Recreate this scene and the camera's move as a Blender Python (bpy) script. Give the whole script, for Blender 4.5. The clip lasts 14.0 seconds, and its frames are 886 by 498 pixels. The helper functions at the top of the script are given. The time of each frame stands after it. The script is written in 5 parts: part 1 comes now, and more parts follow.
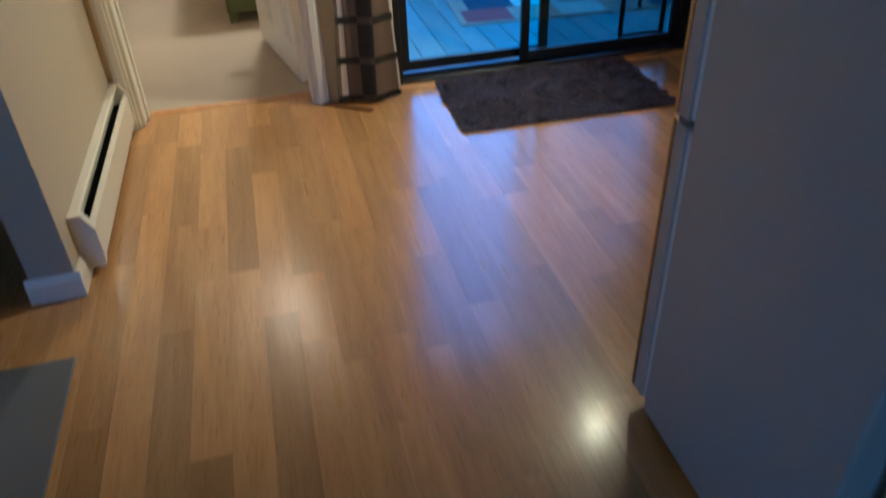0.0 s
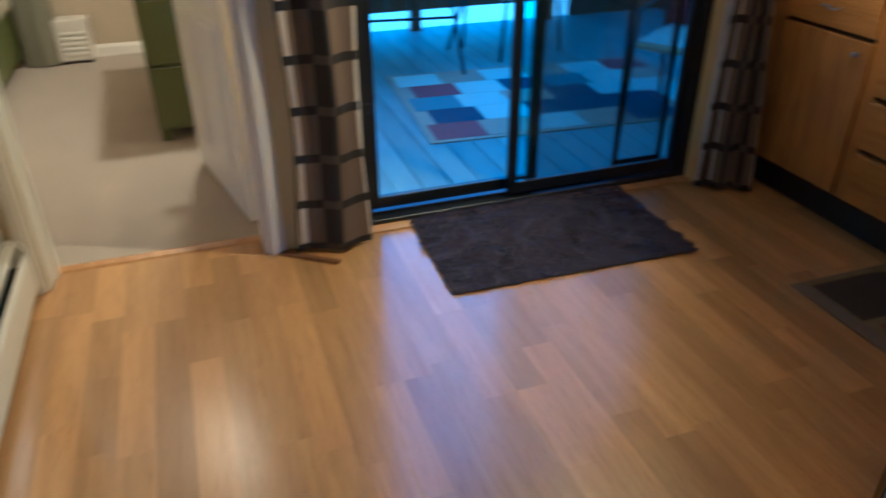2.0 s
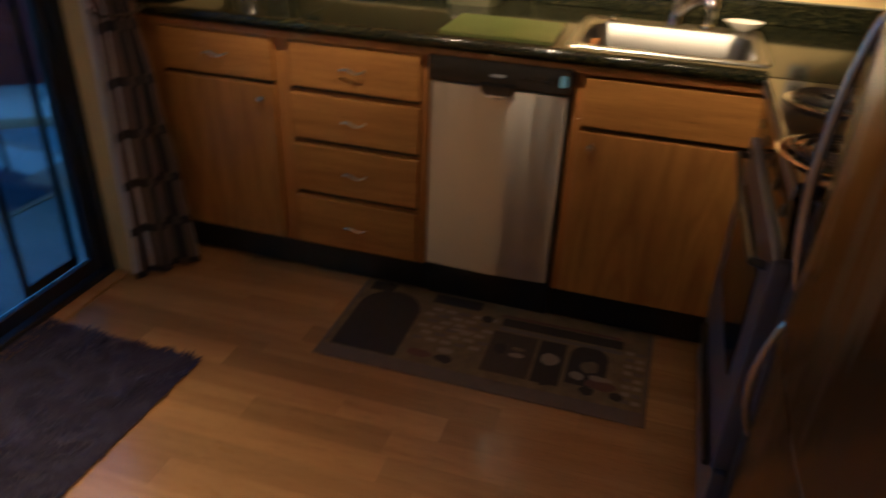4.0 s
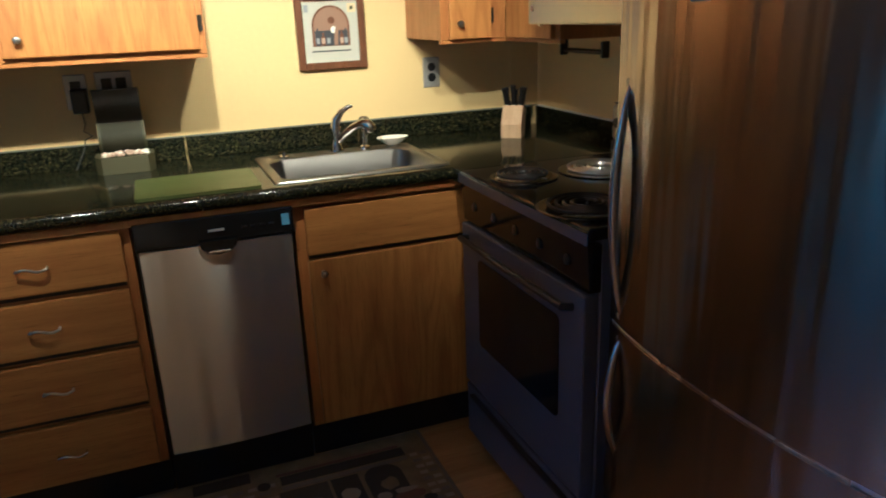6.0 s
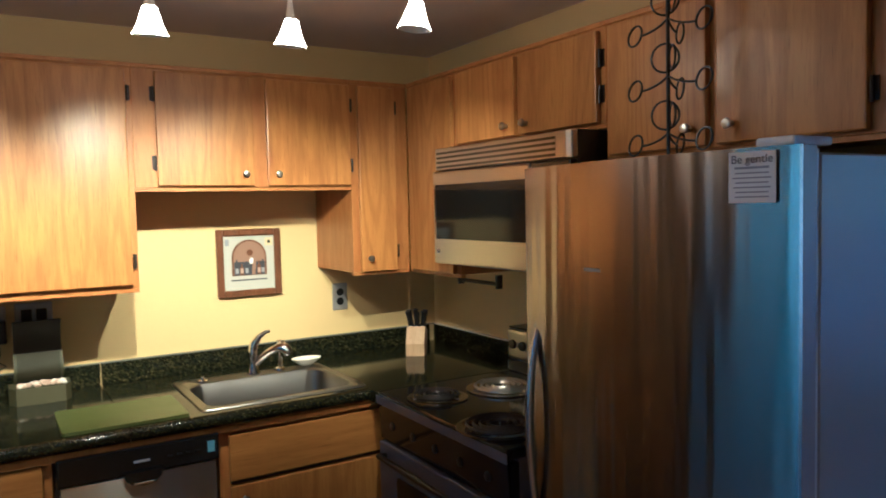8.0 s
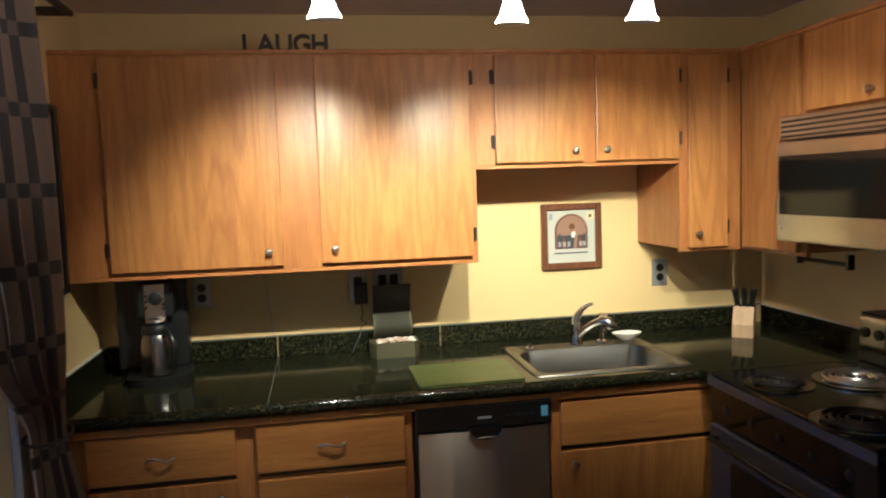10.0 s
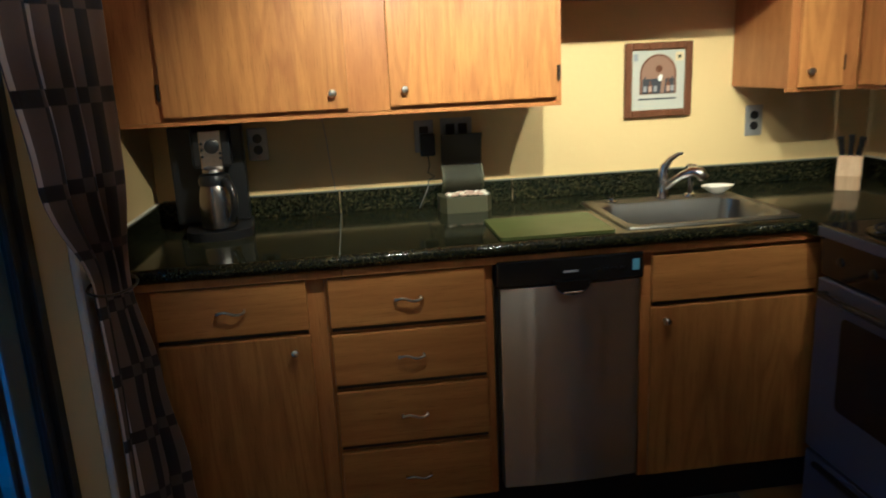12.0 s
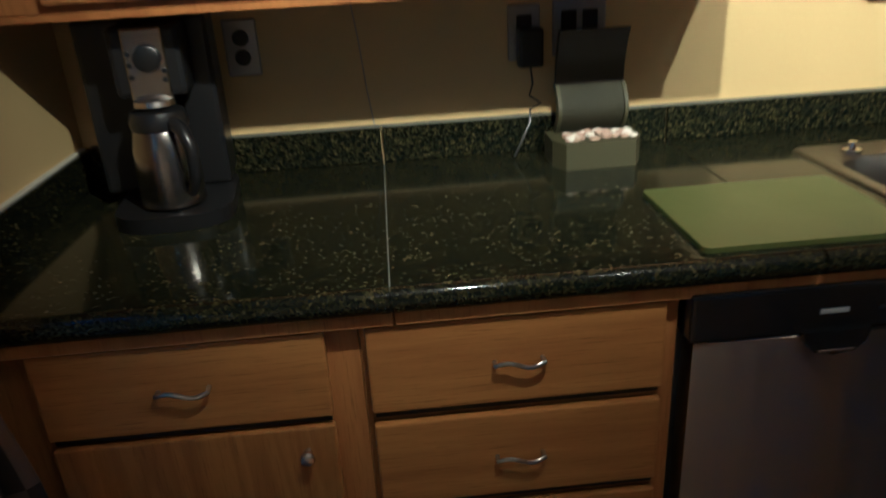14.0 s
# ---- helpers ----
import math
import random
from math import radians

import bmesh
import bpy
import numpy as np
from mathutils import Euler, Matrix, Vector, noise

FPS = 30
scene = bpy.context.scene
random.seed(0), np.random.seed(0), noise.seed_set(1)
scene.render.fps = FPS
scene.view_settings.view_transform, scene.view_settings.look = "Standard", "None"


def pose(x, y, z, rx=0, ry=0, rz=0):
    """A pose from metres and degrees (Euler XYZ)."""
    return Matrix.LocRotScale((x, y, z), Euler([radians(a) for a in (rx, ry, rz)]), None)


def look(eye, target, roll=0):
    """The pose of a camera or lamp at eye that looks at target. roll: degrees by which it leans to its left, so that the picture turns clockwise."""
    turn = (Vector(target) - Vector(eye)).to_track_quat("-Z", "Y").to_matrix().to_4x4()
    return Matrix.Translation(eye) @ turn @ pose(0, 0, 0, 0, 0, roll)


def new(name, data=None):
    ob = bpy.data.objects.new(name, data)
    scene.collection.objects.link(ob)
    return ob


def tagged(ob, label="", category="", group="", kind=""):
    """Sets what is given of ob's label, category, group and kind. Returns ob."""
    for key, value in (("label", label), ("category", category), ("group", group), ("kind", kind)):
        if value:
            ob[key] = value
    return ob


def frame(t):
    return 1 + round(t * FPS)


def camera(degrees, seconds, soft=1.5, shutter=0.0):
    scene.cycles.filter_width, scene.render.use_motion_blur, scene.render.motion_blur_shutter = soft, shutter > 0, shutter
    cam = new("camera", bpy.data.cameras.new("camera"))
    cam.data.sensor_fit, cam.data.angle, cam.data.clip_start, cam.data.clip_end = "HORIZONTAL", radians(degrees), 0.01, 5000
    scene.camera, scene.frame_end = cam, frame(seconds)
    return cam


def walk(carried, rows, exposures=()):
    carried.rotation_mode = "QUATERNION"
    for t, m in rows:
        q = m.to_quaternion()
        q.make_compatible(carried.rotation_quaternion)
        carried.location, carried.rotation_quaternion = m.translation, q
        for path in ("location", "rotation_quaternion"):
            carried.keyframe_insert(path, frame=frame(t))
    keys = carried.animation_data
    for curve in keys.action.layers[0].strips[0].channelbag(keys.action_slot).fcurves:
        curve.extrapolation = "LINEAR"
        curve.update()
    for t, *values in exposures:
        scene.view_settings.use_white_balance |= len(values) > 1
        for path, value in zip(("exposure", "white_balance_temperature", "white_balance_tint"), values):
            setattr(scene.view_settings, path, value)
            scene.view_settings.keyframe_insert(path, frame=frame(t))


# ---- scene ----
cam = camera(62.5, 14.0, 1.8, 0.5)

PATH = [
    (0, (0.714, 0.372, 1.374), (1.083, 1.967, 0.225), -2.4),
    (0.5, (0.742, 0.578, 1.387), (1.147, 2.263, 0.388), -1.9),
    (1, (0.794, 0.793, 1.406), (1.135, 2.505, 0.43), 0.1),
    (1.5, (0.747, 0.91, 1.395), (0.934, 2.628, 0.389), 0.3),
    (2, (0.726, 1.084, 1.409), (1.29, 2.721, 0.41), -0.3),
    (2.5, (0.748, 1.234, 1.427), (1.628, 2.726, 0.427), 0.4),
    (3, (0.823, 1.407, 1.425), (1.946, 2.756, 0.467), -0.3),
    (3.5, (0.888, 1.636, 1.46), (2.317, 2.656, 0.502), 1.7),
    (4, (0.866, 1.805, 1.493), (2.54, 2.288, 0.509), 2.4),
    (4.2, (0.846, 1.857, 1.514), (2.589, 2.145, 0.576), 1.1),
    (6.3, (0.88, 2.499, 1.448), (2.591, 1.654, 0.851), -0.7),
    (6.5, (0.834, 2.572, 1.488), (2.497, 1.616, 0.922), 0.2),
    (7, (0.777, 2.62, 1.532), (2.464, 1.591, 1.224), 0.6),
    (7.5, (0.74, 2.611, 1.578), (2.429, 1.548, 1.44), 0.1),
    (8, (0.742, 2.612, 1.592), (2.441, 1.563, 1.477), -1.3),
    (8.5, (0.756, 2.654, 1.594), (2.575, 1.827, 1.527), -0.8),
    (9, (0.752, 2.689, 1.603), (2.66, 2.09, 1.569), -1.0),
    (9.2, (0.748, 2.698, 1.625), (2.683, 2.195, 1.581), -1.8),
    (11.3, (0.845, 2.874, 1.521), (2.815, 2.639, 1.266), -2.1),
    (11.5, (0.855, 2.876, 1.504), (2.82, 2.644, 1.217), -2.8),
    (12, (0.987, 2.884, 1.477), (2.913, 2.658, 0.989), -2.8),
    (12.5, (1.264, 2.874, 1.457), (3.194, 2.746, 0.95), -3.3),
    (13, (1.511, 2.877, 1.435), (3.41, 2.804, 0.811), -1.5),
    (13.5, (1.809, 2.926, 1.439), (3.71, 2.818, 0.826), -1.3),
    (14, (2.066, 2.921, 1.424), (3.902, 2.805, 0.64), -3.4),
]
EXPOSE = [(0.0, 1.15, 3540, -2), (1.5, 1.15, 3540, -2), (2.5, 1.15, 3540, 0), (3.2, 0.95, 3580, 4), (4.0, 0.8, 4200, 13), (6.5, 0.65, 3360, 3), (7.5, 0.75, 3420, 3), (9.0, 0.85, 3460, 4), (11.5, 0.5, 3440, 2), (12.5, 0.45, 3360, 1), (14.0, 0.35, 3340, 4)]
walk(cam, [(t, look(eye, target, roll)) for t, eye, target, roll in PATH], EXPOSE)
SKY, TRACK, BEDROOM, SHADE = 0.34, 46.0, 58.0, 34.0

# ---- world and lights ----
world = bpy.data.worlds.new("evening_sky")
scene.world = world
world.use_nodes = True
wt = world.node_tree
wbg = wt.nodes["Background"]
sky = wt.nodes.new("ShaderNodeTexSky")
sky.sky_type = "NISHITA"
sky.sun_disc = False
sky.sun_elevation, sky.sun_rotation = radians(32), radians(81)
sky.ozone_density, sky.dust_density, sky.air_density = 3.0, 0.4, 1.0
wt.links.new(sky.outputs[0], wbg.inputs[0])
wbg.inputs[1].default_value = SKY

sun_data = bpy.data.lights.new("sun", "SUN")
sun_data.energy, sun_data.angle, sun_data.color = 4.5, radians(0.6), (1.0, 0.93, 0.85)
sun_lamp = new("sun", sun_data)
sun_lamp.matrix_world = look((25, 4, 16), (0, 0, 0))

WARM = (1.0, 0.585, 0.20)
LAMPS = [(2.20, 2.98, 2.03), (2.455, 2.73, 2.02), (2.490, 2.288, 2.02), (2.462, 1.97, 2.02), (2.215, 1.763, 2.03)]
LEANS = [(-0.20, 0.04), (0.10, 0.03), (0.12, 0.0), (0.12, -0.05), (0.05, -0.10)]
AIMS = [(-1.30, 0.20, -1.85), (1.0, 0.12, -0.73), (1.0, -0.12, -0.73), (1.0, -0.22, -0.69), (0.80, -0.50, -0.62)]
CONES = [(94, 1.8), (75, 1.8), (75, 1.6), (74, 1.3), (72, 1.0)]
for (lx, ly, lz), aim, (cone, share) in zip(LAMPS, AIMS, CONES):
    data = bpy.data.lights.new("track_bulb", "SPOT")
    data.energy, data.color, data.spot_size, data.spot_blend, data.shadow_soft_size = TRACK * share, WARM, radians(cone), 1.0, 0.012
    spot = new("track_bulb", data)
    spot.matrix_world = look((lx, ly, lz - 0.050), (lx + aim[0], ly + aim[1], lz - 0.050 + aim[2]))
data = bpy.data.lights.new("bedroom_bulb", "POINT")
data.energy, data.color, data.shadow_soft_size = BEDROOM, (1.0, 0.60, 0.25), 0.05
new("bedroom_bulb", data).location = (0.77, 5.05, 2.10)


# ---- mesh helpers ----
def thing(name, label, category, at, turn=0, group="", kind=""):
    ob = new(name)
    ob.empty_display_size = 0.05
    ob.matrix_world = pose(*at, 0, 0, turn)
    return tagged(ob, label, category, group, kind)


def mesh_of(name, bm, material, smooth=False):
    me = bpy.data.meshes.new(name)
    bmesh.ops.recalc_face_normals(bm, faces=bm.faces)
    bm.to_mesh(me)
    bm.free()
    me.materials.append(material)
    if smooth:
        me.shade_smooth()
        me.set_sharp_from_angle(angle=radians(40))
    return me


def part(name, bm, material, parent, label="", smooth=False):
    ob = new(name, mesh_of(name, bm, material, smooth))
    ob.parent = parent
    if label:
        ob["label"] = label
    return ob


def structure(name, bm, material, label, category, smooth=False):
    ob = new(name, mesh_of(name, bm, material, smooth))
    return tagged(ob, label, category, kind="structure")


def box(bm, a, b, bev=0.0, seg=1, m=None):
    lo, hi = Vector([min(p) for p in zip(a, b)]), Vector([max(p) for p in zip(a, b)])
    mat = Matrix.Translation((lo + hi) / 2) @ Matrix.Diagonal((*(hi - lo), 1))
    got = bmesh.ops.create_cube(bm, size=1, matrix=(m @ mat) if m else mat)
    if bev:
        edges = {e for v in got["verts"] for e in v.link_edges}
        bmesh.ops.bevel(bm, geom=list(edges), offset=bev, segments=seg, affect="EDGES", profile=0.6)
    return bm


def bx(a, b, bev=0.0, seg=1, m=None):
    return box(bmesh.new(), a, b, bev, seg, m)


def lathe(bm, profile, seg=24, m=None, shut=True):
    rings = []
    for r, z in profile:
        ring = [bm.verts.new((r * math.cos(2 * math.pi * i / seg), r * math.sin(2 * math.pi * i / seg), z)) for i in range(seg)]
        rings.append(ring)
    for p, q in zip(rings, rings[1:]):
        for i in range(seg):
            bm.faces.new((p[i], p[(i + 1) % seg], q[(i + 1) % seg], q[i]))
    if shut:
        bm.faces.new(rings[0][::-1])
        bm.faces.new(rings[-1])
    if m:
        bmesh.ops.transform(bm, matrix=m, verts=[v for ring in rings for v in ring])
    return bm


def tube(bm, pts, r, seg=8, closed=False):
    pts = [Vector(p) for p in pts]
    n, rings, side = len(pts), [], None
    for i, p in enumerate(pts):
        a = pts[(i - 1) % n] if closed or i else p
        b = pts[(i + 1) % n] if closed or i < n - 1 else p
        d = (b - a).normalized()
        if side is None:
            side = d.orthogonal().normalized()
        side = (side - d * side.dot(d)).normalized()
        up = d.cross(side)
        rr = r[i] if isinstance(r, (list, tuple)) else r
        rings.append([bm.verts.new(p + rr * (side * math.cos(2 * math.pi * k / seg) + up * math.sin(2 * math.pi * k / seg))) for k in range(seg)])
    for p, q in (zip(rings, rings[1:] + rings[:1]) if closed else zip(rings, rings[1:])):
        for k in range(seg):
            bm.faces.new((p[k], p[(k + 1) % seg], q[(k + 1) % seg], q[k]))
    if not closed:
        bm.faces.new(rings[0][::-1])
        bm.faces.new(rings[-1])
    return bm


def prism(bm, outline, lo, hi, axis="z"):
    """A closed outline of (a, b), drawn out from lo to hi along an axis."""
    place = {"z": lambda a, b, c: (a, b, c), "x": lambda a, b, c: (c, a, b), "y": lambda a, b, c: (a, c, b)}[axis]
    v0 = [bm.verts.new(place(a, b, lo)) for a, b in outline]
    v1 = [bm.verts.new(place(a, b, hi)) for a, b in outline]
    n = len(outline)
    for i in range(n):
        bm.faces.new((v0[i], v0[(i + 1) % n], v1[(i + 1) % n], v1[i]))
    bm.faces.new(v0[::-1])
    bm.faces.new(v1)
    return bm


def arc(cx, cy, r, a0, a1, n=12):
    return [(cx + r * math.cos(radians(a0 + (a1 - a0) * i / n)), cy + r * math.sin(radians(a0 + (a1 - a0) * i / n))) for i in range(n + 1)]


def lettering(text, size, depth, m, material, parent, name="lettering", bold=0.0):
    cu = bpy.data.curves.new(name, "FONT")
    cu.body, cu.size, cu.extrude, cu.align_x = text, size, depth, "CENTER"
    cu.offset = bold
    tmp = bpy.data.objects.new(name, cu)
    me = bpy.data.meshes.new_from_object(tmp)
    bpy.data.objects.remove(tmp)
    me.transform(m)
    me.materials.clear()
    me.materials.append(material)
    ob = new(name, me)
    ob.parent = parent
    return ob


# ---- materials ----
class Net:
    def __init__(self, name):
        self.m = bpy.data.materials.new(name)
        self.m.use_nodes = True
        self.t = self.m.node_tree
        self.b = self.t.nodes["Principled BSDF"]

    def node(self, kind, **props):
        n = self.t.nodes.new("ShaderNode" + kind)
        for k, v in props.items():
            if k == "blend_type":
                n.blend_type = v
            elif k == "operation":
                n.operation = v
            elif k == "data_type":
                n.data_type = v
            elif k == "feature":
                n.feature = v
        return n

    def link(self, a, b):
        self.t.links.new(a, b)

    def coords(self, scale=(1, 1, 1), scatter=0.0, local=False):
        src = self.node("TexCoord").outputs["Object"] if local else self.node("NewGeometry").outputs["Position"]
        if scatter:
            info, add, mul = self.node("ObjectInfo"), self.node("VectorMath", operation="ADD"), self.node("Math", operation="MULTIPLY")
            mul.inputs[1].default_value = scatter
            self.link(info.outputs["Random"], mul.inputs[0])
            self.link(src, add.inputs[0])
            self.link(mul.outputs[0], add.inputs[1])
            src = add.outputs[0]
        m = self.node("Mapping")
        m.inputs["Scale"].default_value = scale
        self.link(src, m.inputs["Vector"])
        return m.outputs[0]

    def noise(self, vec, scale, detail=4, rough=0.55, warp=0.0):
        n = self.node("TexNoise")
        n.inputs["Scale"].default_value, n.inputs["Detail"].default_value = scale, detail
        n.inputs["Roughness"].default_value, n.inputs["Distortion"].default_value = rough, warp
        self.link(vec, n.inputs["Vector"])
        return n.outputs["Fac"]

    def ramp(self, fac, stops):
        r = self.node("ValToRGB")
        e = r.color_ramp.elements
        while len(e) < len(stops):
            e.new(0.5)
        for el, (p, c) in zip(e, stops):
            el.position, el.color = p, (*c, 1) if len(c) == 3 else c
        self.link(fac, r.inputs[0])
        return r.outputs[0]

    def mix(self, a, b, fac, mode="MIX"):
        n = self.node("MixRGB", blend_type=mode)
        for sock, v in ((n.inputs[0], fac), (n.inputs[1], a), (n.inputs[2], b)):
            if isinstance(v, (int, float)):
                sock.default_value = v
            elif isinstance(v, tuple):
                sock.default_value = (*v, 1)
            else:
                self.link(v, sock)
        return n.outputs[0]

    def math(self, op, a, b=0.0):
        n = self.node("Math", operation=op)
        for sock, v in zip(n.inputs, (a, b)):
            if isinstance(v, (int, float)):
                sock.default_value = v
            else:
                self.link(v, sock)
        return n.outputs[0]

    def bump(self, height, strength, distance=0.002):
        n = self.node("Bump")
        n.inputs["Strength"].default_value, n.inputs["Distance"].default_value = strength, distance
        self.link(height, n.inputs["Height"])
        self.link(n.outputs[0], self.b.inputs["Normal"])

    def set(self, color=None, rough=None, metal=None, **more):
        for key, v in (("Base Color", color), ("Roughness", rough), ("Metallic", metal), *((k.replace("_", " "), v) for k, v in more.items())):
            if v is None:
                continue
            sock = self.b.inputs[key]
            if isinstance(v, (int, float)):
                sock.default_value = v
            elif isinstance(v, tuple):
                sock.default_value = (*v, 1)
            else:
                self.link(v, sock)
        return self.m


def spread(n, fac, lo, hi):
    return n.ramp(fac, [(0.3, (lo,) * 3), (0.7, (hi,) * 3)])


def oak(name, grain, light, dark, rough=0.36, tone=0.16, cathedral=9.0, scatter=9.0, local=False, arch=0.17, coat=0.16, coat_rough=0.34, figure=0.34):
    n = Net(name)
    lengths = {"x": (arch, 1, 1), "y": (1, arch, 1), "z": (1, 1, arch)}[grain]
    v = n.coords(lengths, scatter, local)
    broad = n.noise(v, 5.0, 2, 0.5)
    rings = n.math("SINE", n.math("MULTIPLY", broad, cathedral * 6.28))
    rings = n.ramp(rings, [(0.05, (0, 0, 0)), (0.95, (1, 1, 1))])
    pores = n.noise(n.coords({"x": (0.035, 1, 1), "y": (1, 0.035, 1), "z": (1, 1, 0.035)}[grain], scatter, local), 330, 3, 0.7)
    streak = n.noise(v, 26, 5, 0.65)
    col = n.mix(light, dark, n.math("MULTIPLY", rings, figure))
    col = n.mix(col, dark, n.ramp(streak, [(0.42, (0, 0, 0)), (0.75, (0.75,) * 3)]))
    col = n.mix(col, tuple(c * 0.5 for c in dark), n.ramp(pores, [(0.56, (0, 0, 0)), (0.72, (0.65,) * 3)]))
    info = n.node("ObjectInfo")
    hue = n.ramp(info.outputs["Random"], [(0.0, (1 - tone,) * 3), (1.0, (1 + 0 * tone,) * 3)])
    col = n.mix(col, hue, 1.0, "MULTIPLY")
    n.bump(n.math("ADD", n.math("MULTIPLY", pores, 0.6), rings), 0.10, 0.0012)
    return n.set(col, spread(n, streak, rough - 0.06, rough + 0.1), 0.0, Specular_IOR_Level=0.35, Coat_Weight=coat, Coat_Roughness=coat_rough)


def plain(name, color, rough=0.5, metal=0.0, vary=0.12, size=18.0, relief=0.06, depth=0.001, **more):
    n = Net(name)
    v = n.coords(local=True)
    big, fine = n.noise(v, size * 0.35, 3), n.noise(v, size * 9, 4, 0.6)
    col = n.mix(tuple(c * (1 - vary) for c in color), tuple(min(1, c * (1 + vary * 0.5)) for c in color), n.math("ADD", n.math("MULTIPLY", big, 0.7), n.math("MULTIPLY", fine, 0.3)))
    if relief:
        n.bump(fine, relief, depth)
    return n.set(col, spread(n, big, rough * 0.92, rough * 1.08), metal, **more)


def painted_wall(name, color, texture=0.25, rough=0.62):
    n = Net(name)
    v = n.coords()
    peel, broad = n.noise(v, 190, 3, 0.6), n.noise(v, 1.7, 4, 0.6)
    col = n.mix(tuple(c * 0.92 for c in color), color, broad)
    n.bump(n.math("ADD", peel, n.math("MULTIPLY", n.noise(v, 45, 2), 0.8)), texture, 0.0015)
    return n.set(col, rough, 0.0)


def steel(name, color=(0.56, 0.55, 0.53), rough=0.24, brush="z", aniso=0.75, wave=0.25, size=11.0):
    n = Net(name)
    lines = n.noise(n.coords((0.004, 0.004, 1), local=True), 2600, 2, 0.6)
    sway = n.noise(n.coords((1, 1, 0.05) if brush == "z" else (0.3, 0.3, 1), local=True), size, 2, 0.45)
    tangent = n.node("Tangent")
    tangent.direction_type, tangent.axis = "RADIAL", "Z"
    n.link(tangent.outputs[0], n.b.inputs["Tangent"])
    n.bump(sway, wave, 0.02)
    col = n.mix(tuple(c * 0.985 for c in color), color, lines)
    return n.set(col, spread(n, lines, rough - 0.003, rough + 0.003), 1.0, Anisotropic=aniso, Anisotropic_Rotation=0.25)


def granite(name):
    """Black stone crowded with olive and straw-coloured crystals, polished."""
    n = Net(name)
    v = n.coords()
    warp = n.noise(v, 120, 2, 0.5)
    shift = n.node("VectorMath", operation="ADD")
    n.link(v, shift.inputs[0])
    n.link(n.math("MULTIPLY", warp, 0.008), shift.inputs[1])
    tones = []
    for size in (230, 120, 480):
        cell = n.node("TexVoronoi")
        cell.inputs["Scale"].default_value = size
        n.link(shift.outputs[0], cell.inputs["Vector"])
        parts = n.node("SeparateColor")
        n.link(cell.outputs["Color"], parts.inputs[0])
        tones.append(parts.outputs)
    cloud = n.noise(v, 14, 5, 0.65, 0.6)
    col = n.ramp(tones[0][0], [(0.0, (0.004, 0.005, 0.004)), (0.48, (0.007, 0.009, 0.006)), (0.58, (0.015, 0.016, 0.006)), (0.82, (0.032, 0.030, 0.009)), (0.94, (0.062, 0.054, 0.016)), (1.0, (0.10, 0.085, 0.03))])
    col = n.mix(col, (0.005, 0.007, 0.005), n.ramp(tones[1][1], [(0.55, (0, 0, 0)), (0.75, (0.6,) * 3)]))
    col = n.mix(col, (0.026, 0.025, 0.009), n.ramp(tones[2][2], [(0.78, (0, 0, 0)), (0.84, (0.55,) * 3)]))
    col = n.mix(col, (0.006, 0.008, 0.006), n.ramp(cloud, [(0.42, (0, 0, 0)), (0.68, (0.6,) * 3)]))
    n.bump(cloud, 0.02, 0.001)
    return n.set(col, n.ramp(cloud, [(0.3, (0.08,) * 3), (0.8, (0.15,) * 3)]), 0.0, IOR=1.38)


def carpet(name, color):
    n = Net(name)
    v = n.coords()
    tuft, patch = n.noise(v, 420, 3, 0.7), n.noise(v, 3.2, 4, 0.6)
    col = n.mix(tuple(c * 0.72 for c in color), color, n.math("ADD", n.math("MULTIPLY", tuft, 0.55), n.math("MULTIPLY", patch, 0.5)))
    n.bump(tuft, 0.8, 0.006)
    return n.set(col, 0.95, 0.0, Sheen_Weight=0.2)


def glass(name, tint=(1, 1, 1), rough=0.0):
    n = Net(name)
    smear = n.noise(n.coords(), 3, 4)
    return n.set(tint, spread(n, smear, rough, rough + 0.015), 0.0, Transmission_Weight=1.0, IOR=1.45)


def glow(name, color, strength):
    n = Net(name)
    return n.set((0.9, 0.9, 0.88), 0.3, 0.0, Emission_Color=color, Emission_Strength=strength)


def curtain_cloth(name):
    """Brown satin with a dark lattice and pale shining stripes, laid out in the cloth's own metres."""
    n = Net(name)
    uv = n.node("UVMap")
    sep = n.node("SeparateXYZ")
    n.link(uv.outputs[0], sep.inputs[0])
    fu = n.math("FRACT", n.math("DIVIDE", sep.outputs[0], 0.19))
    fv = n.math("FRACT", n.math("DIVIDE", n.math("ADD", sep.outputs[1], 0.06), 0.178))
    bar_v = n.math("LESS_THAN", n.math("ABSOLUTE", n.math("SUBTRACT", fu, 0.50)), 0.115)
    bar_h = n.math("LESS_THAN", n.math("ABSOLUTE", n.math("SUBTRACT", fv, 0.5)), 0.09)
    pale = n.math("LESS_THAN", n.math("ABSOLUTE", n.math("SUBTRACT", fu, 0.06)), 0.05)
    both = n.math("MULTIPLY", bar_v, bar_h)
    weave = n.noise(n.coords(), 500, 3, 0.7)
    base = n.mix((0.100, 0.066, 0.040), (0.140, 0.094, 0.058), weave)
    col = n.mix(base, (0.55, 0.47, 0.37), pale)
    col = n.mix(col, (0.012, 0.009, 0.009), n.math("MAXIMUM", bar_v, bar_h))
    col = n.mix(col, (0.070, 0.048, 0.034), both)
    n.bump(weave, 0.25, 0.001)
    rough = n.mix((0.70,) * 3, (0.36,) * 3, pale)
    return n.set(col, rough, 0.0, Sheen_Weight=0.04)


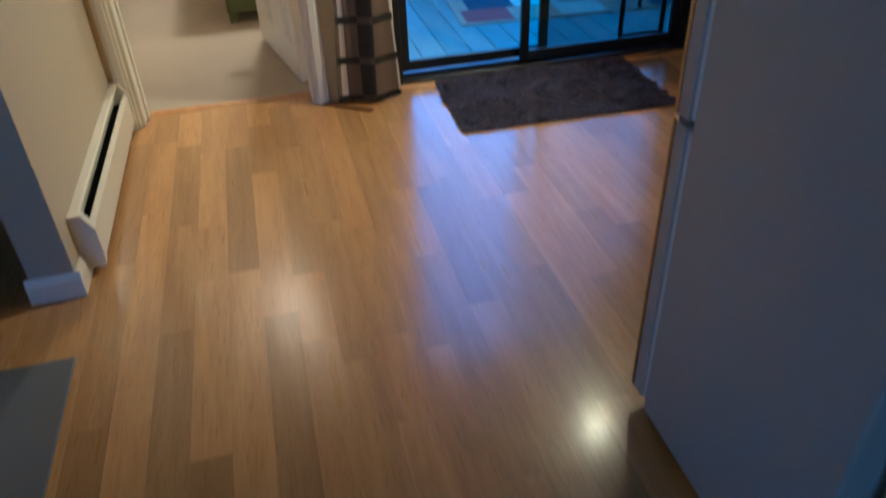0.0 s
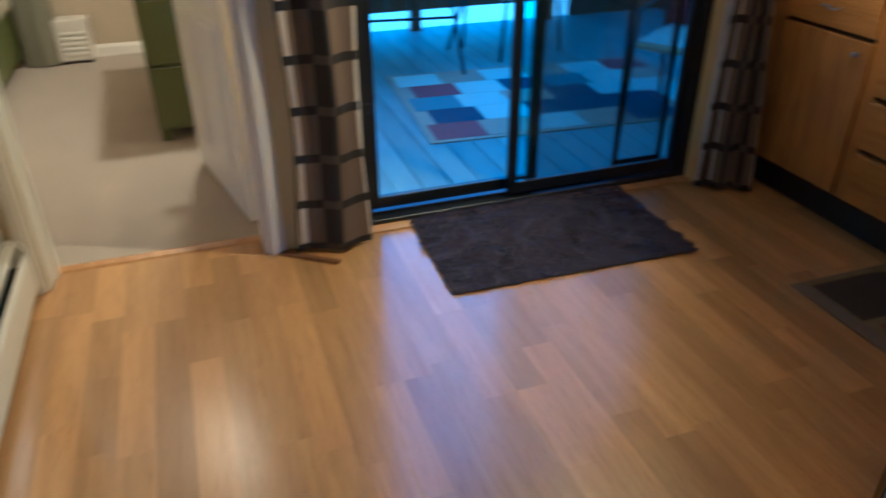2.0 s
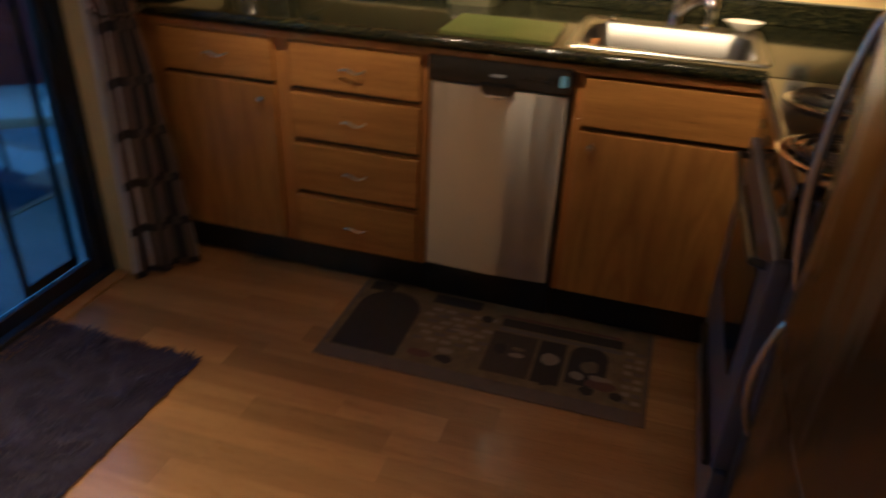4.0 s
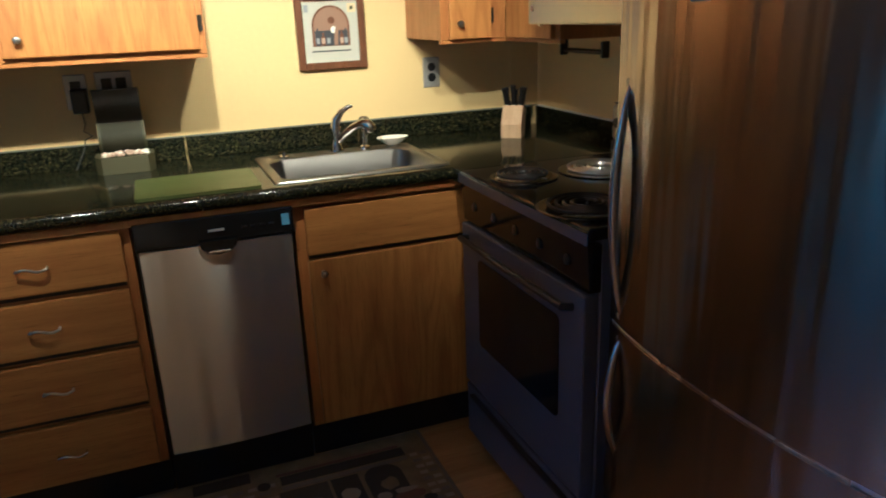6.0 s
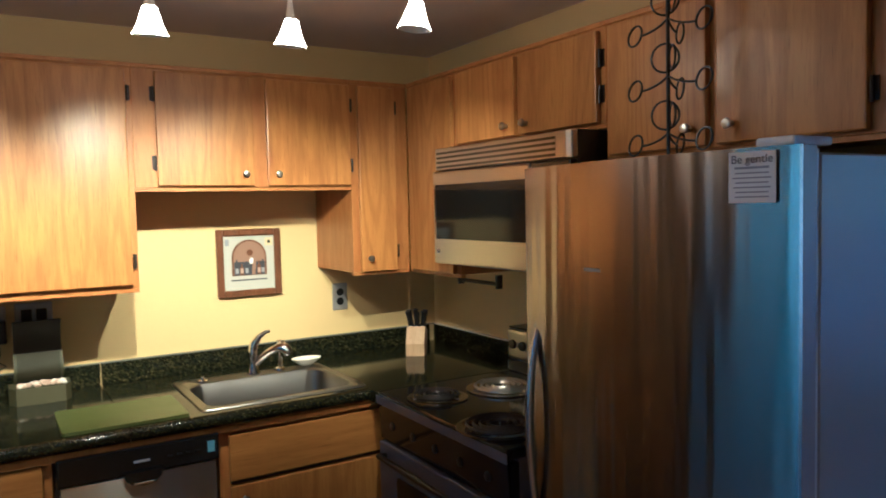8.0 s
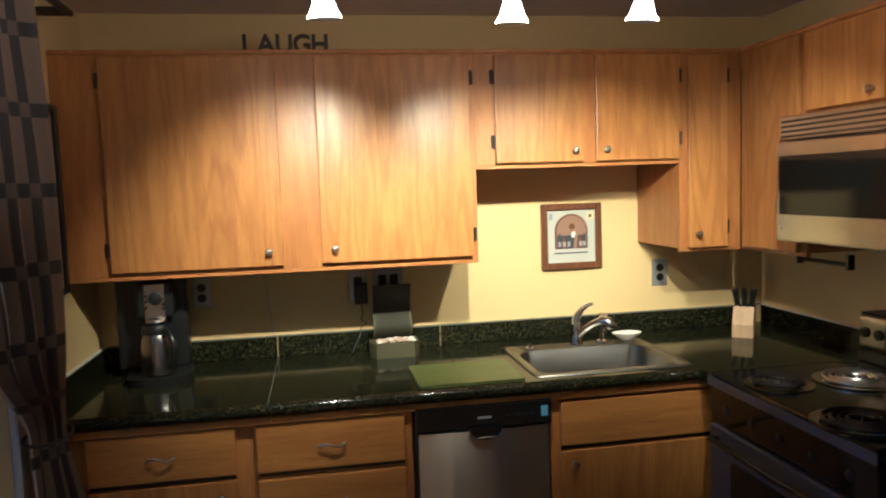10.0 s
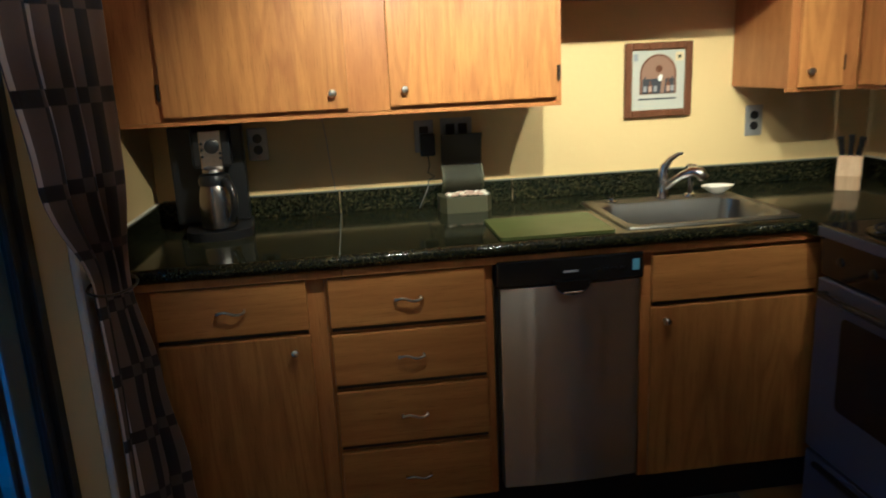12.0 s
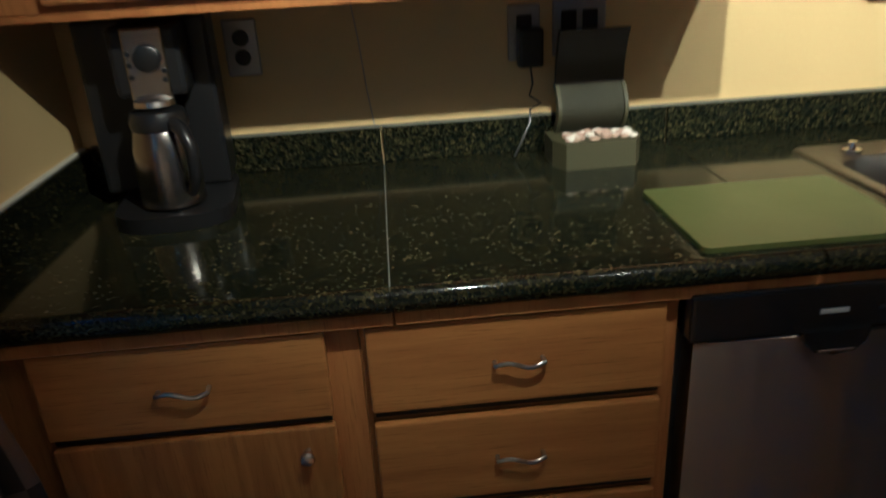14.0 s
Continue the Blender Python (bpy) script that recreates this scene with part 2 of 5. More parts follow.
def screen_cloth(name, cover):
    """Woven fibreglass screen, too fine to show its threads: part of the light passes between them."""
    n = Net(name)
    thread = n.noise(n.coords(), 260, 2)
    n.set(n.mix((0.03, 0.032, 0.036), (0.05, 0.052, 0.056), thread), 0.7, 0.0)
    clear, both = n.node("BsdfTransparent"), n.node("MixShader")
    both.inputs[0].default_value = cover
    n.link(clear.outputs[0], both.inputs[1])
    n.link(n.b.outputs[0], both.inputs[2])
    n.link(both.outputs[0], n.t.nodes["Material Output"].inputs["Surface"])
    return n.m


def sticker(name, color):
    return plain(name, color, 0.6, vary=0.05)


OAK_LIGHT, OAK_DARK = (0.48, 0.228, 0.020), (0.27, 0.102, 0.006)
M_DOOR = oak("oak_upright_grain", "z", OAK_LIGHT, OAK_DARK, coat=0.26, coat_rough=0.30, cathedral=13.0, arch=0.12, figure=0.40)
M_DRAWER = oak("oak_level_grain_y", "x", OAK_LIGHT, OAK_DARK, local=True, arch=0.08, figure=0.26)
M_CASE = oak("oak_case", "z", (0.44, 0.200, 0.020), (0.28, 0.104, 0.008), cathedral=4.0, tone=0.05)
M_DARKWOOD = oak("red_brown_wood", "z", (0.17, 0.074, 0.022), (0.085, 0.034, 0.010), rough=0.3)
M_PLANK = oak("laminate_plank", "y", (0.57, 0.320, 0.080), (0.37, 0.178, 0.036), rough=0.32, tone=0.36, arch=0.08, coat=1.0, coat_rough=0.18, cathedral=2.2, scatter=37.0, local=True)
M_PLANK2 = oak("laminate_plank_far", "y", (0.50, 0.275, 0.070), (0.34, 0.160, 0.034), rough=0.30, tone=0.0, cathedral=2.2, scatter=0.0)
M_WALL = painted_wall("cream_wall_paint", (0.74, 0.565, 0.200))
M_HALL = painted_wall("beige_wall_paint", (0.48, 0.415, 0.305))
M_TAN = painted_wall("tan_wall_paint", (0.48, 0.40, 0.26))
M_CEIL = painted_wall("ceiling_paint", (0.74, 0.64, 0.57), 0.6)
M_TRIM = plain("white_gloss_trim", (0.76, 0.72, 0.62), 0.34, vary=0.06)
M_DOORPAINT = plain("white_door_paint", (0.80, 0.77, 0.68), 0.32, vary=0.05)
M_HEATER = plain("heater_enamel", (0.66, 0.615, 0.52), 0.35, vary=0.06)
M_BLACK = plain("black_plastic", (0.012, 0.012, 0.013), 0.32)
M_GLOSSBLACK = plain("black_enamel", (0.008, 0.008, 0.009), 0.10, relief=0.01)
M_MWGLASS = plain("smoked_window", (0.006, 0.006, 0.006), 0.08, relief=0.0, Specular_IOR_Level=0.22)
M_FRAMEBLACK = plain("bronze_black_aluminium", (0.016, 0.017, 0.020), 0.38, 0.3)
M_STEEL = steel("brushed_steel_door", (0.29, 0.238, 0.182), 0.22, aniso=0.95, wave=0.55, size=9.0)
M_DWSTEEL = steel("dishwasher_steel", (0.54, 0.52, 0.49), 0.30, aniso=1.0, wave=0.75, size=6.0)
M_MWSTEEL = steel("microwave_steel", (0.44, 0.42, 0.385), 0.28, "h", 0.5)
M_CHROME = plain("chrome", (0.62, 0.60, 0.57), 0.10, 1.0, vary=0.04, relief=0.0)
M_NICKEL = plain("satin_nickel", (0.60, 0.57, 0.53), 0.28, 1.0, vary=0.05, relief=0.0)
M_CARAFE = plain("carafe_steel", (0.36, 0.33, 0.30), 0.24, 1.0, vary=0.05, relief=0.0)
M_SINK = plain("sink_steel", (0.20, 0.19, 0.175), 0.34, 1.0, relief=0.02)
M_FRIDGESIDE = painted_wall("grey_fridge_enamel", (0.42, 0.40, 0.375), 0.05, 0.36)
M_GASKET = plain("white_gasket", (0.75, 0.75, 0.73), 0.5)
M_RANGE = plain("slate_enamel", (0.080, 0.080, 0.104), 0.30, relief=0.02)
M_GRANITE = granite("green_black_granite")
M_GROUT = plain("dark_grout", (0.14, 0.14, 0.11), 0.8)
M_CAULK = plain("white_caulk", (0.78, 0.75, 0.66), 0.5)
M_RUG = plain("charcoal_shag", (0.046, 0.036, 0.075), 0.9, vary=0.4, Sheen_Weight=0.12)
M_CARPET = carpet("beige_carpet", (0.52, 0.44, 0.33))
M_CURTAIN = curtain_cloth("lattice_curtain")
M_GREEN = plain("olive_green_paint", (0.115, 0.135, 0.022), 0.45)
M_BOARD = plain("green_cutting_board", (0.080, 0.095, 0.015), 0.42, vary=0.06, relief=0.15)
M_WOODBLOCK = oak("pale_block_wood", "z", (0.62, 0.44, 0.22), (0.46, 0.29, 0.12), cathedral=3, tone=0.05)
M_PAPER = sticker("paper", (0.80, 0.80, 0.76))
M_PRINT = sticker("print_ground", (0.50, 0.49, 0.41))
M_INK = sticker("ink", (0.05, 0.05, 0.06))
M_PALEINK = sticker("pale_ink", (0.30, 0.31, 0.33))
M_YELLOWNOTE = sticker("yellow_note", (0.66, 0.55, 0.28))
M_PLATE = plain("grey_switch_plate", (0.42, 0.41, 0.39), 0.34, 0.5)
M_SLATE = plain("green_slate", (0.040, 0.038, 0.020), 0.6, vary=0.7, size=30, relief=0.6, depth=0.004, Specular_IOR_Level=0.2)
M_BASIN = plain("sage_basin", (0.056, 0.052, 0.017), 0.6)
M_PEBBLE = plain("pebble", (0.55, 0.40, 0.28), 0.6, vary=0.5)
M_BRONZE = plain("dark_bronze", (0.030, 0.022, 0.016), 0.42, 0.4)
M_SHADE = glow("lamp_glass", (1.0, 0.55, 0.20), SHADE)
M_LINING = plain("shade_lining", (0.80, 0.78, 0.72), 0.4)
# Door pane tint puts the blue cast of the outdoor light into the glass.
M_PANE = glass("door_pane", (0.58, 0.88, 0.92))
M_CLEAR = glass("clear_pane", (0.96, 0.98, 0.98))
M_SCREEN = screen_cloth("insect_screen", 0.42)
M_DECK = oak("weathered_deck", "y", (0.40, 0.39, 0.37), (0.29, 0.28, 0.265), rough=0.6, tone=0.2, cathedral=3)
M_CREAM = plain("cream_wool", (0.72, 0.67, 0.58), 0.95, relief=0.6)
M_NAVY = plain("navy_wool", (0.055, 0.065, 0.11), 0.95, relief=0.6)
M_WINE = plain("wine_wool", (0.26, 0.075, 0.085), 0.95, relief=0.6)
M_TANWOOL = plain("tan_wool", (0.46, 0.33, 0.24), 0.95, relief=0.6)
M_TEAL = plain("teal_wool", (0.22, 0.25, 0.27), 0.95, relief=0.6)
M_MATBASE = plain("tapestry_ground", (0.22, 0.155, 0.060), 0.95, vary=0.8, size=60, relief=0.5)
M_MATEDGE = plain("tapestry_border", (0.165, 0.125, 0.078), 0.95, vary=0.4, size=60, relief=0.5)
M_MATDARK = plain("tapestry_dark", (0.050, 0.037, 0.026), 0.95, vary=0.75, size=110, relief=0.5)
M_MATRUST = plain("tapestry_rust", (0.15, 0.070, 0.040), 0.95, vary=0.5, size=50, relief=0.5)
M_MATSHOP = plain("tapestry_brown", (0.080, 0.056, 0.032), 0.95, vary=0.6, size=70, relief=0.5)
M_MATPALE = plain("tapestry_pale", (0.30, 0.23, 0.125), 0.95, vary=0.4, size=50, relief=0.5)
M_GREYMAT = plain("grey_floor_mat", (0.13, 0.13, 0.135), 0.9, vary=0.2, relief=0.5)
M_BEDDING = plain("sage_bedding", (0.56, 0.53, 0.38), 0.9, vary=0.15)
M_ART = plain("print_ochre", (0.29, 0.175, 0.10), 0.5, vary=0.3)
M_RED = plain("red_print", (0.33, 0.05, 0.03), 0.5, vary=0.4)
M_REDCLOTH = plain("red_cloth", (0.16, 0.022, 0.035), 0.85)
M_GREYMETAL = plain("patio_metal", (0.05, 0.055, 0.06), 0.45, 0.5)
M_TABLETOP = plain("pale_tabletop", (0.62, 0.62, 0.60), 0.30, vary=0.15)
M_BLUETAG = sticker("blue_tag", (0.16, 0.36, 0.58))
M_CONCRETE = plain("pale_gravel", (0.55, 0.54, 0.50), 0.95, vary=0.4, size=2)
M_SIDING = plain("siding_paint", (0.30, 0.29, 0.27), 0.7)
M_TRIVET = plain("pale_burner_grid", (0.62, 0.60, 0.57), 0.34, 1.0, relief=0.0)
M_COIL = plain("burner_coil", (0.03, 0.028, 0.028), 0.5, 0.6)

# ---- the setting ----
WX, WY, SY, CEIL = 3.668, 3.585, 0.86, 2.28  # sink wall, door wall, range wall, ceiling


def walls(name, boxes, material, label, category="wall"):
    bm = bmesh.new()
    for a, b in boxes:
        box(bm, a, b)
    return structure(name, bm, material, label, category)


floor = walls("floor", [((-2.6, -2.6, -0.10), (WX + 0.12, 3.715, -0.016))], M_GROUT, "honey oak laminate strip floor with varied boards", "floor")
walls("ceiling", [((-2.6, -2.6, CEIL), (WX + 0.12, 3.74, CEIL + 0.12))], M_CEIL, "dim beige textured ceiling with track lighting", "ceiling")
walls("wall_sink", [((WX, SY, -0.02), (WX + 0.12, WY, CEIL))], M_WALL, "cream yellow painted kitchen wall above granite", "wall")
walls("wall_range", [((1.47, SY - 0.12, -0.02), (WX + 0.12, SY, CEIL))], M_WALL, "cream yellow painted wall behind the range", "wall")
walls("wall_door", [((0.885, WY, -0.02), (1.27, WY + 0.155, CEIL)), ((2.80, WY, -0.02), (WX + 0.12, WY + 0.155, CEIL)),
                    ((1.27, WY, 2.03), (2.80, WY + 0.155, CEIL)), ((0.115, WY, 2.03), (0.885, WY + 0.155, CEIL)),
                    ((-0.13, WY, -0.02), (0.115, WY + 0.155, CEIL))], M_WALL, "cream wall with bedroom doorway and glass door", "wall")
walls("wall_heater", [((-0.10, 2.375, -0.02), (0.03, WY, CEIL))], M_HALL, "beige painted wall stub above baseboard heater", "wall")
walls("wall_back", [((-2.72, -2.72, -0.1), (-2.3, -2.6, CEIL + 0.1)), ((-0.5, -2.72, -0.1), (WX + 0.24, -2.6, CEIL + 0.1)),
                    ((-2.3, -2.72, -0.1), (-0.5, -2.6, 0.35)), ((-2.3, -2.72, 2.05), (-0.5, -2.6, CEIL + 0.1))], M_HALL, "plain beige wall", "wall")
walls("wall_dining", [((-2.72, -2.6, -0.1), (-2.6, 3.74, CEIL + 0.1)), ((-2.6, WY, -0.02), (-0.13, WY + 0.155, CEIL))], M_HALL, "plain beige dining wall", "wall")
walls("wall_side", [((WX + 0.12, -2.6, -0.1), (WX + 0.24, SY, CEIL + 0.1))], M_HALL, "plain beige wall", "wall")

# Unseen window, placed and sized so daylight reflects in the refrigerator side.
window = tagged(new("added_window"), "unseen white-framed window added for daylight on the refrigerator side", "window", kind="structure")
window.location = (-1.40, -2.66, 0.35)
for a, b in (((-0.90, -0.03, 0), (-0.85, 0.03, 1.70)), ((0.85, -0.03, 0), (0.90, 0.03, 1.70)), ((-0.025, -0.03, 0.05), (0.025, 0.03, 1.65)), ((-0.849, -0.03, 0), (0.849, 0.03, 0.05)), ((-0.849, -0.03, 1.65), (0.849, 0.03, 1.70))):
    part("window_frame", bx(a, b, 0.004), M_TRIM, window)
for xa, xb in ((-0.848, -0.026), (0.026, 0.848)):
    pane = part("pane", bx((xa, -0.003, 0.052), (xb, 0.003, 1.648)), M_CLEAR, window)
    pane.visible_shadow = False

# bedroom
walls("bedroom_floor", [((-2.2, 3.715, -0.10), (1.18, 6.95, 0.004))], M_CARPET, "beige cut-pile bedroom carpet", "carpet")
walls("bedroom_wall_far", [((-2.2, 6.83, 0.0), (1.18, 6.95, CEIL))], M_TAN, "tan painted bedroom wall", "wall")
walls("bedroom_wall_side", [((1.10, 3.74, 0.0), (1.22, 6.95, CEIL)), ((-2.32, 3.74, 0.0), (-2.2, 6.95, CEIL))], M_TAN, "tan painted bedroom side wall", "wall")
walls("bedroom_ceiling", [((-2.32, 3.74, CEIL), (1.22, 6.95, CEIL + 0.12))], M_CEIL, "plain bedroom ceiling", "ceiling")


def skirting(name, runs, material, label, height=0.085):
    bm = bmesh.new()
    for a, b, out in runs:
        a, b, out = Vector((*a, 0)), Vector((*b, 0)), Vector((*out, 0))
        prof = [(0.0, 0.0), (0.014, 0.0), (0.014, height * 0.72), (0.010, height * 0.86), (0.005, height), (0.0, height)]
        v0 = [bm.verts.new(a + out * d + Vector((0, 0, z))) for d, z in prof]
        v1 = [bm.verts.new(b + out * d + Vector((0, 0, z))) for d, z in prof]
        k = len(prof)
        for i in range(k):
            bm.faces.new((v0[i], v0[(i + 1) % k], v1[(i + 1) % k], v1[i]))
        bm.faces.new(v0[::-1])
        bm.faces.new(v1)
    return structure(name, bm, material, label, "baseboard")


skirting("baseboard", [((-0.115, 2.375), (0.045, 2.375), (0, -1)), ((0.03, 2.375), (0.03, 2.52), (1, 0)), ((-0.10, 2.375), (-0.10, WY), (-1, 0))],
         M_TRIM, "white moulded baseboard around the wall stub")
skirting("bedroom_baseboard", [((-2.2, 6.83), (1.10, 6.83), (0, -1))], M_TRIM, "white bedroom baseboard")


def casing(name, x0, x1, z1, y, material, label, w=0.06, d=0.018):
    bm = bmesh.new()
    for xa, xb in ((x0 - w, x0), (x1, x1 + w)):
        box(bm, (xa, y - d, 0), (xb, y, z1 + w), 0.004)
        box(bm, (xa + w * 0.25, y - d - 0.006, 0), (xa + w * 0.75, y - d + 0.002, z1 + w), 0.002)
    box(bm, (x0, y - d, z1), (x1, y, z1 + w), 0.004)
    return structure(name, bm, material, label, "door trim")


casing("trim_bedroom_door", 0.115, 0.885, 2.03, WY, M_TRIM, "white moulded casing around the bedroom doorway", 0.062)
bm = bmesh.new()
for xa, xb in ((0.115, 0.130), (0.870, 0.885)):
    box(bm, (xa, WY + 0.001, 0.0), (xb, WY + 0.154, 2.03), 0.002)
box(bm, (0.130, WY + 0.001, 2.014), (0.870, WY + 0.154, 2.03), 0.002)
box(bm, (0.130, WY + 0.075, 0.0), (0.140, WY + 0.110, 2.014), 0.002)
structure("jamb_bedroom_door", bm, M_TRIM, "white door jamb lining", "door jamb")
bm = prism(bmesh.new(), [(3.685, 0.0), (3.735, 0.0), (3.732, 0.009), (3.718, 0.012), (3.695, 0.007)], 0.132, 0.868, "x")
structure("threshold_bedroom", bm, M_PLANK2, "brown wooden threshold between laminate and carpet", "threshold")

# bedroom door, standing open
door = thing("bedroom_door", "white six-panel bedroom door standing open inward", "door", (0.862, 3.85, 0.012), 102)
bm = bx((0, -0.018, 0), (0.75, 0.018, 2.0), 0.003)
part("door_leaf", bm, M_DOORPAINT, door)
for px in (0.10, 0.42):
    for z0, z1 in ((0.16, 0.78), (0.92, 1.52), (1.64, 1.90)):
        for side in (-1, 1):
            bm = bx((px, side * 0.0175, z0), (px + 0.23, side * 0.023, z1), 0.002)
            box(bm, (px + 0.03, side * 0.022, z0 + 0.03), (px + 0.20, side * 0.028, z1 - 0.03), 0.005)
            part("panel", bm, M_DOORPAINT, door)
for hz in (0.22, 1.0, 1.76):
    bm = tube(bmesh.new(), [(-0.006, -0.022, hz), (-0.006, -0.022, hz + 0.085)], 0.007)
    box(bm, (-0.002, -0.0205, hz), (0.034, -0.0185, hz + 0.085))
    part("hinge", bm, M_BRONZE, door, "dull bronze hinge", True)
for side in (-1, 1):
    bm = lathe(bmesh.new(), [(0.030, 0.0), (0.028, 0.006), (0.010, 0.012), (0.010, 0.035), (0.024, 0.045), (0.027, 0.058), (0.018, 0.070)], 20, Matrix.Translation((0.69, side * 0.018, 0.93)) @ Matrix.Rotation(radians(-90 * side), 4, "X"))
    part("door_knob", bm, M_NICKEL, door, "satin metal door knob", True)

# bedroom things
bed = thing("bed", "bed with pale sage bedding and olive green skirt", "bed", (-1.30, 6.05, 0.004))
part("mattress", bx((-0.85, -0.62, 0.3805), (0.97, 0.72, 0.60), 0.05, 3), M_BEDDING, bed, "sage bedding", True)
part("bed_frame", bx((-0.82, -0.60, 0.06), (0.94, 0.70, 0.38), 0.01), M_GREEN, bed, "olive green bed skirt")
for bx0 in (-0.80, 0.86):
    for by0 in (-0.58, 0.62):
        part("leg", bx((bx0, by0, 0.0), (bx0 + 0.06, by0 + 0.06, 0.06)), M_DARKWOOD, bed)
part("pillow", bx((-0.78, -0.45, 0.60), (-0.35, 0.5, 0.72), 0.05, 3), M_CREAM, bed, "cream pillow", True)
wardrobe = thing("cabinet", "olive green painted cabinet in the bedroom", "cabinet", (0.735, 5.31, 0.004), 2)
part("carcass", bx((-0.235, -0.38, 0.06), (0.25, 0.40, 1.05), 0.006), M_GREEN, wardrobe)
part("top", bx((-0.25, -0.40, 1.0505), (0.265, 0.42, 1.075), 0.006), M_GREEN, wardrobe)
for lx0 in (-0.23, 0.19):
    for ly0 in (-0.375, 0.34):
        part("leg", bx((lx0, ly0, 0.0), (lx0 + 0.055, ly0 + 0.055, 0.0595), 0.003), M_GREEN, wardrobe)
for k in range(3):
    dr = part("drawer_front", bx((-0.225, -0.400, 0.08 + 0.32 * k), (0.24, -0.3805, 0.385 + 0.32 * k), 0.004), M_GREEN, wardrobe)
    part("handle", tube(bmesh.new(), [(-0.05, -0.401, 0.235 + 0.32 * k), (-0.045, -0.425, 0.235 + 0.32 * k), (0.045, -0.425, 0.235 + 0.32 * k), (0.05, -0.401, 0.235 + 0.32 * k)], 0.005), M_BRONZE, dr, "", True)
drape = thing("window_drape", "long grey-green drape hanging to the bedroom floor", "curtain", (-0.22, 6.70, 0.012))
bm = bmesh.new()
ring = [(0.12 * math.sin(a / 24 * 6.283) * (1 + 0.10 * math.cos(a / 24 * 6.283 * 6)), 0.07 * math.cos(a / 24 * 6.283) * (1 + 0.12 * math.sin(a / 24 * 6.283 * 5))) for a in range(24)]
prism(bm, ring, 0.0, 2.1)
part("cloth", bm, plain("drape_cloth", (0.20, 0.19, 0.12), 0.8), drape, "", True)
heat2 = thing("wall_heater", "small white electric heater by the bedroom wall", "heater", (-0.01, 6.72, 0.004))
part("case", bx((-0.11, -0.07, 0.02), (0.11, 0.08, 0.30), 0.012, 2), M_HEATER, heat2)
for k in range(5):
    part("grille_bar", bx((-0.085, -0.078, 0.06 + 0.035 * k), (0.085, -0.071, 0.078 + 0.035 * k), 0.002), M_TRIM, heat2)
for k in (-0.09, 0.07):
    part("foot", bx((k, -0.05, 0.0), (k + 0.02, 0.05, 0.022)), M_BLACK, heat2)
cl = thing("ceiling_light", "round white glass ceiling light in the bedroom", "ceiling light", (0.77, 5.05, CEIL))
part("base", lathe(bmesh.new(), [(0.15, -0.001), (0.15, -0.02), (0.13, -0.03)], 32), M_NICKEL, cl, "", True)
part("socket", lathe(bmesh.new(), [(0.03, -0.031), (0.03, -0.10), (0.02, -0.11)], 20), M_TRIM, cl, "", True)

# baseboard heater by the doorway
heater = thing("baseboard_heater", "cream enamel baseboard heater along the beige wall", "heater", (0.031, 2.468, 0.0))
heater.scale = (1.0, 1.03, 1.0)
prof = [(0.0, 0.035), (0.060, 0.035), (0.066, 0.060), (0.066, 0.165), (0.056, 0.178), (0.050, 0.178), (0.058, 0.165), (0.058, 0.066), (0.006, 0.066), (0.006, 0.215), (0.0, 0.215)]
part("front_cover", prism(bmesh.new(), prof, 0.030, 1.045, "y"), M_HEATER, heater)
part("top_cover", prism(bmesh.new(), [(0.006, 0.205), (0.032, 0.205), (0.034, 0.212), (0.028, 0.217), (0.006, 0.217)], 0.030, 1.045, "y"), M_HEATER, heater)
for ya, yb in ((0.0, 0.030), (1.045, 1.075)):
    part("end_cap", prism(bmesh.new(), [(0.0, 0.030), (0.064, 0.030), (0.070, 0.058), (0.070, 0.168), (0.040, 0.219), (0.0, 0.219)], ya, yb, "y"), M_HEATER, heater)
part("fin_tube", tube(bmesh.new(), [(0.03, 0.04, 0.11), (0.03, 1.03, 0.11)], 0.011), M_NICKEL, heater, "", True)
fins = bmesh.new()
for k in range(60):
    box(fins, (0.009, 0.06 + 0.016 * k, 0.075), (0.054, 0.0608 + 0.016 * k, 0.150))
part("finned_core", fins, M_FRAMEBLACK, heater, "dark radiator fins")
for yy in (0.045, 1.0):
    part("bracket", bx((0.0, yy, 0.0), (0.05, yy + 0.03, 0.0345), 0.003), M_BLACK, heater)

# ---- sliding glass door ----
slider = thing("sliding_glass_door", "black-framed sliding glass door to the deck", "glass door", (1.27, 3.675, 0.0))
W = 1.53
bm = bmesh.new()
box(bm, (0.0, -0.02, 0.0), (0.045, 0.09, 2.03), 0.003)
box(bm, (W - 0.045, -0.02, 0.0), (W, 0.09, 2.03), 0.003)
box(bm, (0.046, -0.02, 1.985), (W - 0.046, 0.09, 2.03), 0.003)
box(bm, (0.046, -0.02, 0.0), (W - 0.046, 0.09, 0.028), 0.003)
box(bm, (0.046, 0.024, 0.0285), (W - 0.046, 0.030, 0.042))
part("frame", bm, M_FRAMEBLACK, slider)


